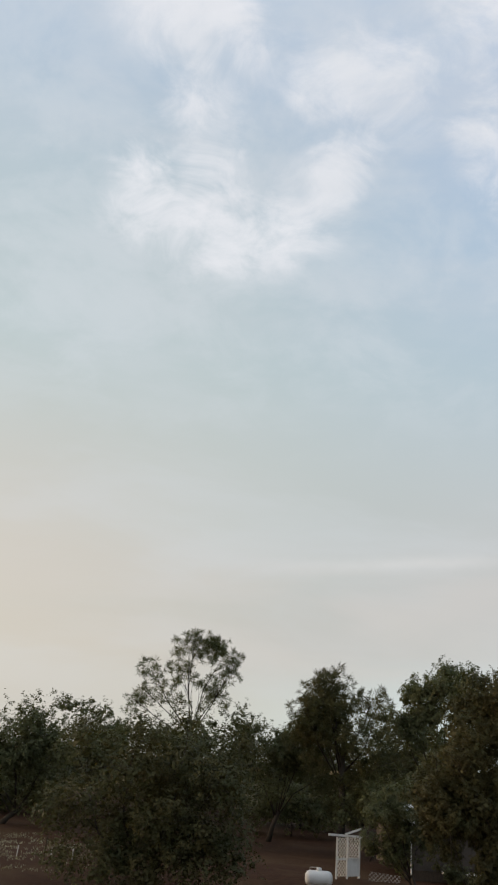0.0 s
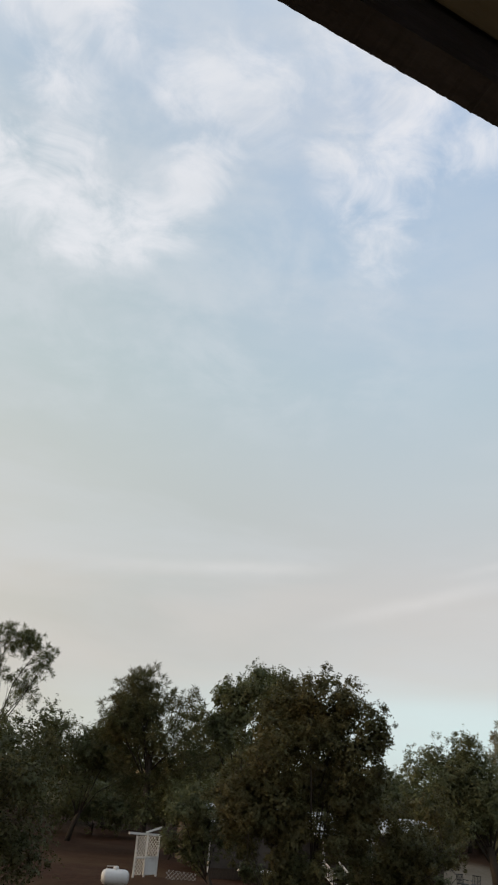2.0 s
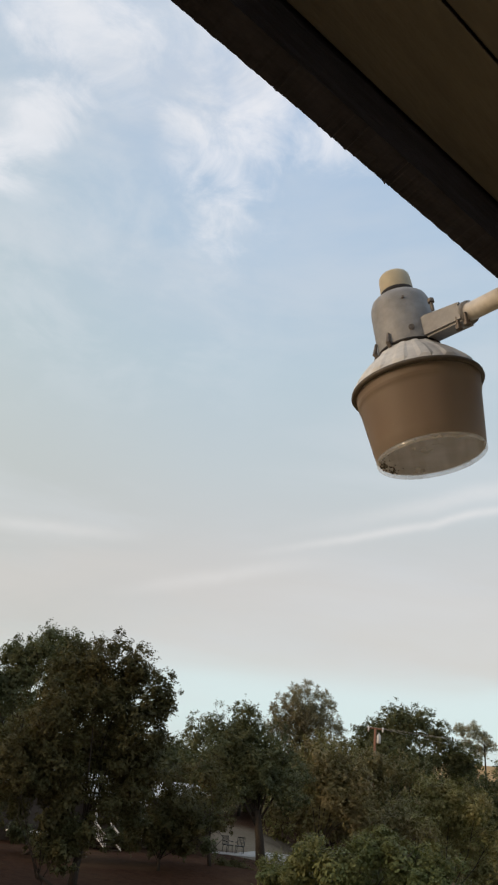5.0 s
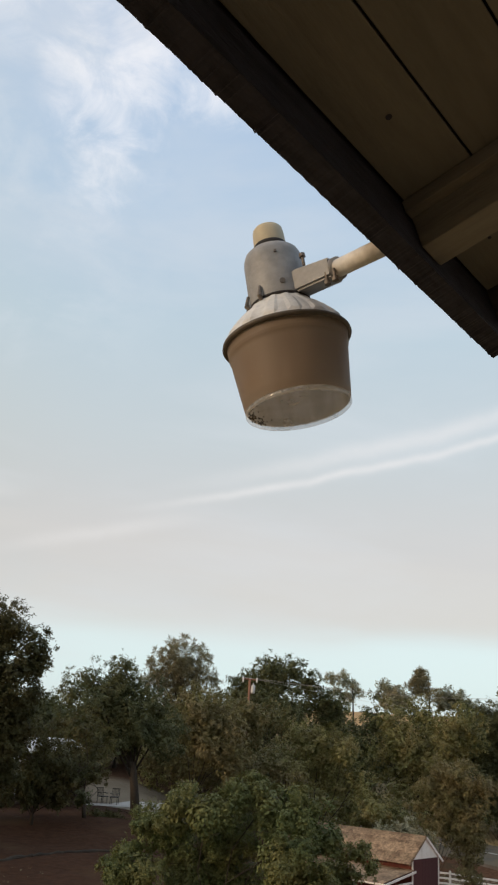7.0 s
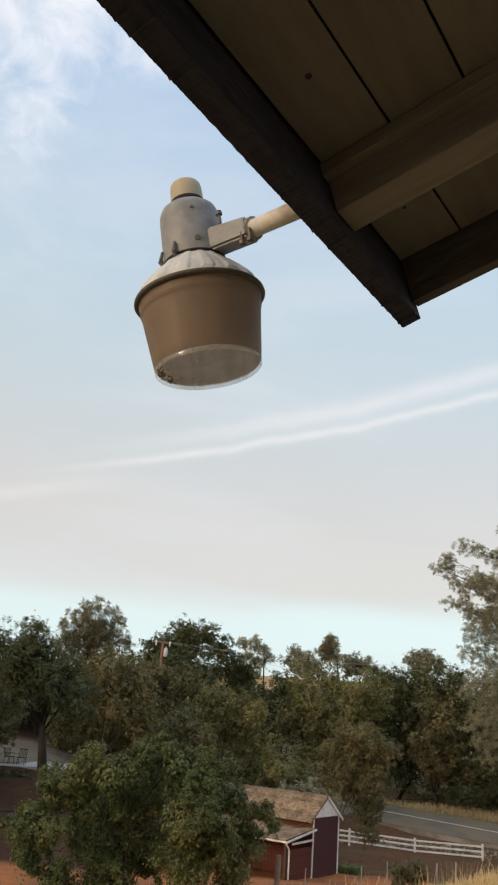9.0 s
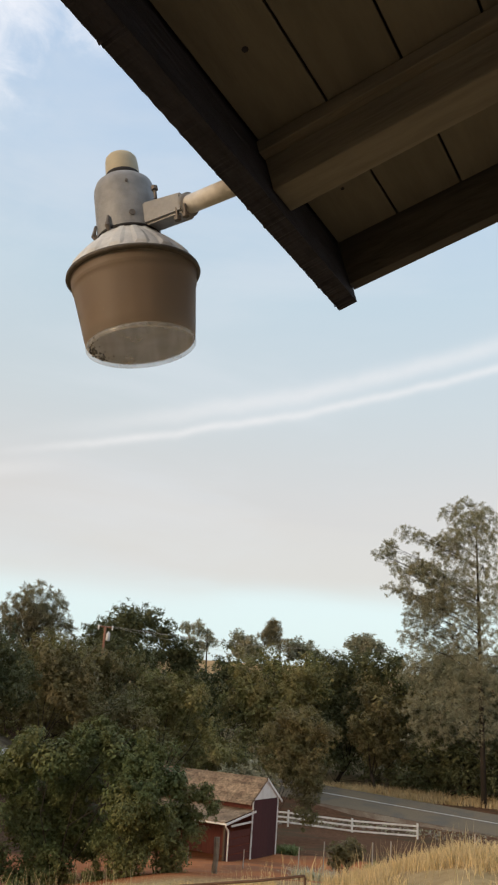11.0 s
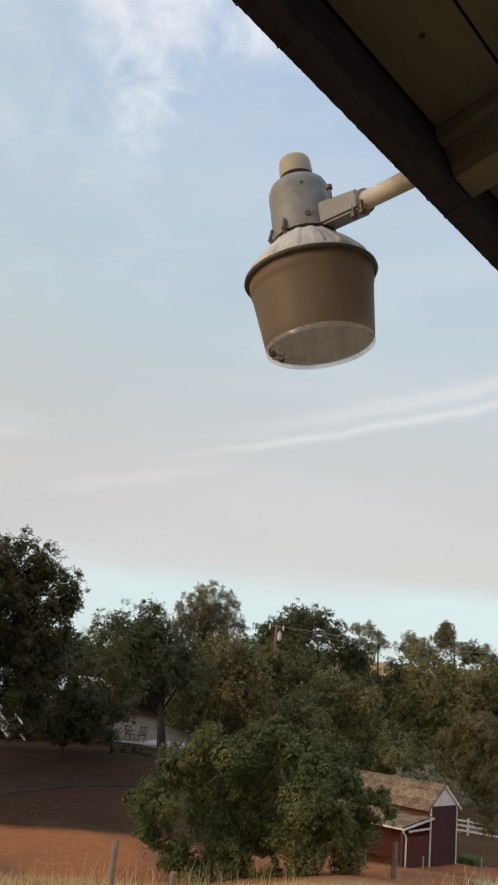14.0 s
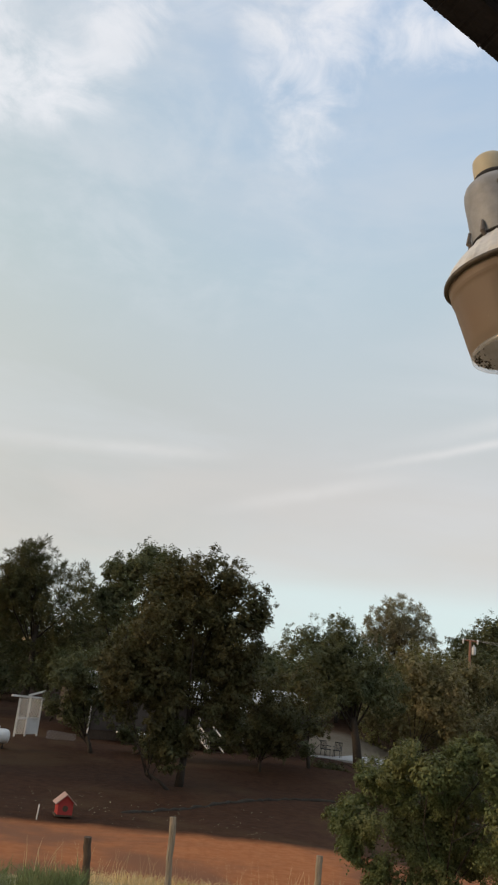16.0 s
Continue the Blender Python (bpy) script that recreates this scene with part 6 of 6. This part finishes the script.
def make_pole():
    x, y = 41.2, 85.4
    z = ground_z(x, y)
    t = empty("utility_pole", (x, y, z - 0.2), "reddish wooden utility pole with crossarm and wires", "utility pole")
    h = 14.1 - z
    part("mast", tube(bmesh.new(), [(0, 0, 0), (0.02, 0, h)], [0.19, 0.13], 12), POLEWOOD, t, "reddish wooden mast", True)
    d = Vector((0.90, -0.43, 0.0))
    arm = part("crossarm", beam(bmesh.new(), -d * 0.85 + Vector((0, 0, h)), d * 0.85 + Vector((0, 0, h - 0.08)), 0.12, 0.14), POLEWOOD, t, "wooden crossarm")
    for k in (-0.75, 0.75):
        p = d * k + Vector((0, -0.08, h + 0.02))
        part("insulator", lathe_at(p, [(0.0, 0.12), (0.09, 0.08), (0.11, -0.05), (0.07, -0.12), (0.10, -0.25), (0.05, -0.42), (0.0, -0.42)]), WHITE, arm, "pale ceramic insulator", True)
    part("transformer", lathe_at(Vector((0.30, -0.32, h - 1.55)), [(0.0, 0.0), (0.20, 0.02), (0.22, 0.1), (0.22, 0.80), (0.18, 0.90), (0.06, 0.95), (0.05, 1.1), (0.0, 1.1)]), ROOFPALE, t, "grey transformer can", True)
    for k, e in ((0.75, Vector((46, -2, 1.5))), (-0.75, Vector((46, -1, 1.6))), (0.0, Vector((50, 4, -1.2)))):
        a = d * k + Vector((0, 0, h + 0.08))
        b = a + e
        pts = [a.lerp(b, i / 10) - Vector((0, 0, 0.9 * math.sin(math.pi * i / 10))) for i in range(11)]
        part("wire", tube(bmesh.new(), pts, [0.012] * 11, 5), STAKE, t, "thin overhead wire")


def lathe_at(p, prof):
    bm = lathe(bmesh.new(), prof, 14)
    bm.transform(Matrix.Translation(p))
    return bm


make_pole()


# ---- grasses ----
def grass(name, label, spots, height, width, mat, seed, lean=0.35):
    """Blades that taper and bend, three corners each way; spots: (x, y) feet."""
    rng = np.random.default_rng(seed)
    n = len(spots)
    z = np.array([ground_z(x, y) for x, y in spots])
    foot = np.column_stack([spots, z - 0.02])
    h = height * (0.45 + 0.75 * rng.random(n))
    az = rng.random(n) * 6.283
    side = np.column_stack([np.cos(az), np.sin(az), np.zeros(n)]) * (width * (0.6 + 0.8 * rng.random(n)))[:, None]
    bend = rng.normal(size=(n, 2)) * lean
    mid = foot + np.column_stack([bend * h[:, None] * 0.30, h * 0.55])
    tip = foot + np.column_stack([bend * h[:, None], h * (1 - 0.3 * np.minimum(np.abs(bend).sum(1), 1))])
    v = np.stack([foot - side, foot + side, mid + side * 0.7, tip + side * 0.15, tip - side * 0.15, mid - side * 0.7], axis=1).reshape(-1, 3)
    i = np.arange(n)[:, None] * 6
    f = np.concatenate([i + np.array([[0, 1, 2, 5]]), i + np.array([[5, 2, 3, 4]])]).reshape(-1, 4)
    return tagged(new(name, mesh_from(name, v, f, mat)), label, "grass", kind="stuff")


STRAW = leaf_material("dry_grass_blade", (0.56, 0.41, 0.22), (0.64, 0.50, 0.30), 0.25)
WEED = leaf_material("green_weed", (0.12, 0.16, 0.06), (0.20, 0.22, 0.10), 0.25)
PALEWEED = leaf_material("pale_weed", (0.34, 0.34, 0.24), (0.42, 0.41, 0.30), 0.2)


def scatter(n, d0, d1, a0, a1, seed, clump=0.0):
    rng = np.random.default_rng(seed)
    d = d0 + (d1 - d0) * rng.random(n)
    a = np.radians(a0 + (a1 - a0) * rng.random(n))
    p = np.column_stack([d * np.sin(a), d * np.cos(a)])
    if clump:
        keep = np.array([noise.noise((x * 0.55, y * 0.55, seed)) + 0.5 * noise.noise((x * 1.7, y * 1.7, seed)) > -0.25 + clump * rng.random() for x, y in p])
        p = p[keep]
    return p


grass("dry_grass", "tall pale dry grass on the bank below the house", scatter(45000, 11.5, 18.5, 1.5, 38, 3, 0.55), 0.27, 0.007, STRAW, 3)
grass("dry_grass", "tall pale dry grass on the bank beside the barn", scatter(42000, 11.5, 20.0, 41, 66, 5, 0.3), 0.28, 0.007, STRAW, 5)
grass("oat_stalks", "thin seeded oat stalks above the dry grass", scatter(900, 13.0, 17.5, -1, 50, 8), 0.62, 0.004, STRAW, 8, 0.2)
grass("green_weeds", "patch of green weeds beside the post", scatter(9000, 13.6, 15.8, -3.5, 2.6, 6, 0.5), 0.50, 0.010, WEED, 6)
grass("pale_weeds", "grey-green flattened weeds on the bank", scatter(9000, 12.8, 15.5, -6, 8, 9, 0.8), 0.22, 0.014, PALEWEED, 9, 0.8)
grass("verge_grass", "strip of golden dry grass along the far road verge", scatter(14000, 96.0, 101.0, 30, 60, 11, 0.2), 0.8, 0.035, STRAW, 11)
grass("road_stones", "low dry weeds and litter between fence and road", scatter(3000, 78.0, 84.0, 34, 52, 14, 0.9), 0.22, 0.05, PALEWEED, 14, 0.8)
grass("sage_clumps", "low pale sage clumps by the metal stakes", scatter(3500, 24.0, 27.5, 39, 47, 15, 0.8), 0.35, 0.02, PALEWEED, 15, 0.9)
grass("field_grass", "pale dry grass in the field beyond the oaks", scatter(7000, 46.0, 66.0, -26, -16, 16, 0.9), 0.16, 0.014, PALEWEED, 16, 0.7)
grass("twig_litter", "pale twigs and leaf litter beside the dirt road", scatter(160, 29.8, 38.0, -4, 14, 17), 0.07, 0.014, PALEWEED, 17, 1.2)


def make_rubble():
    """Pale stones lying on the bank between the fence and the road."""
    rng = random.Random(31)
    bm = bmesh.new()
    for _ in range(300):
        d, a = rng.uniform(77, 84.5), radians(rng.uniform(38, 51))
        x, y = d * math.sin(a), d * math.cos(a)
        r = 0.06 + 0.14 * rng.random() ** 3
        m = Matrix.Translation((x, y, ground_z(x, y) + 0.3 * r)) @ Euler((0, 0, rng.random() * 6.3)).to_matrix().to_4x4() @ Matrix.Diagonal((1.5, 1.0, 0.6, 1))
        ico = bmesh.ops.create_icosphere(bm, subdivisions=1, radius=r, matrix=m)
        for v in ico["verts"]:
            v.co += Vector((rng.gauss(0, 0.12), rng.gauss(0, 0.12), rng.gauss(0, 0.10))) * r
    stone = material("pale_stone", (0.22, 0.175, 0.135), 0.95, vary=0.4, scale=4, tint=(0.15, 0.12, 0.09), bump=0.5, island=0.5)
    tagged(part("rubble", bm, stone), "pale loose stones on the bank below the road", "stones", kind="stuff")


make_rubble()
grass("barn_weeds", "low green weeds at the foot of the barn", scatter(1500, 46.0, 49.0, 37.6, 39.2, 21, 0.3), 0.45, 0.03, WEED, 21, 0.7)
grass("yard_weeds", "green weeds in the stony yard", scatter(2600, 38.0, 44.0, 43.5, 46.5, 22, 0.6), 0.40, 0.03, WEED, 22, 0.7)
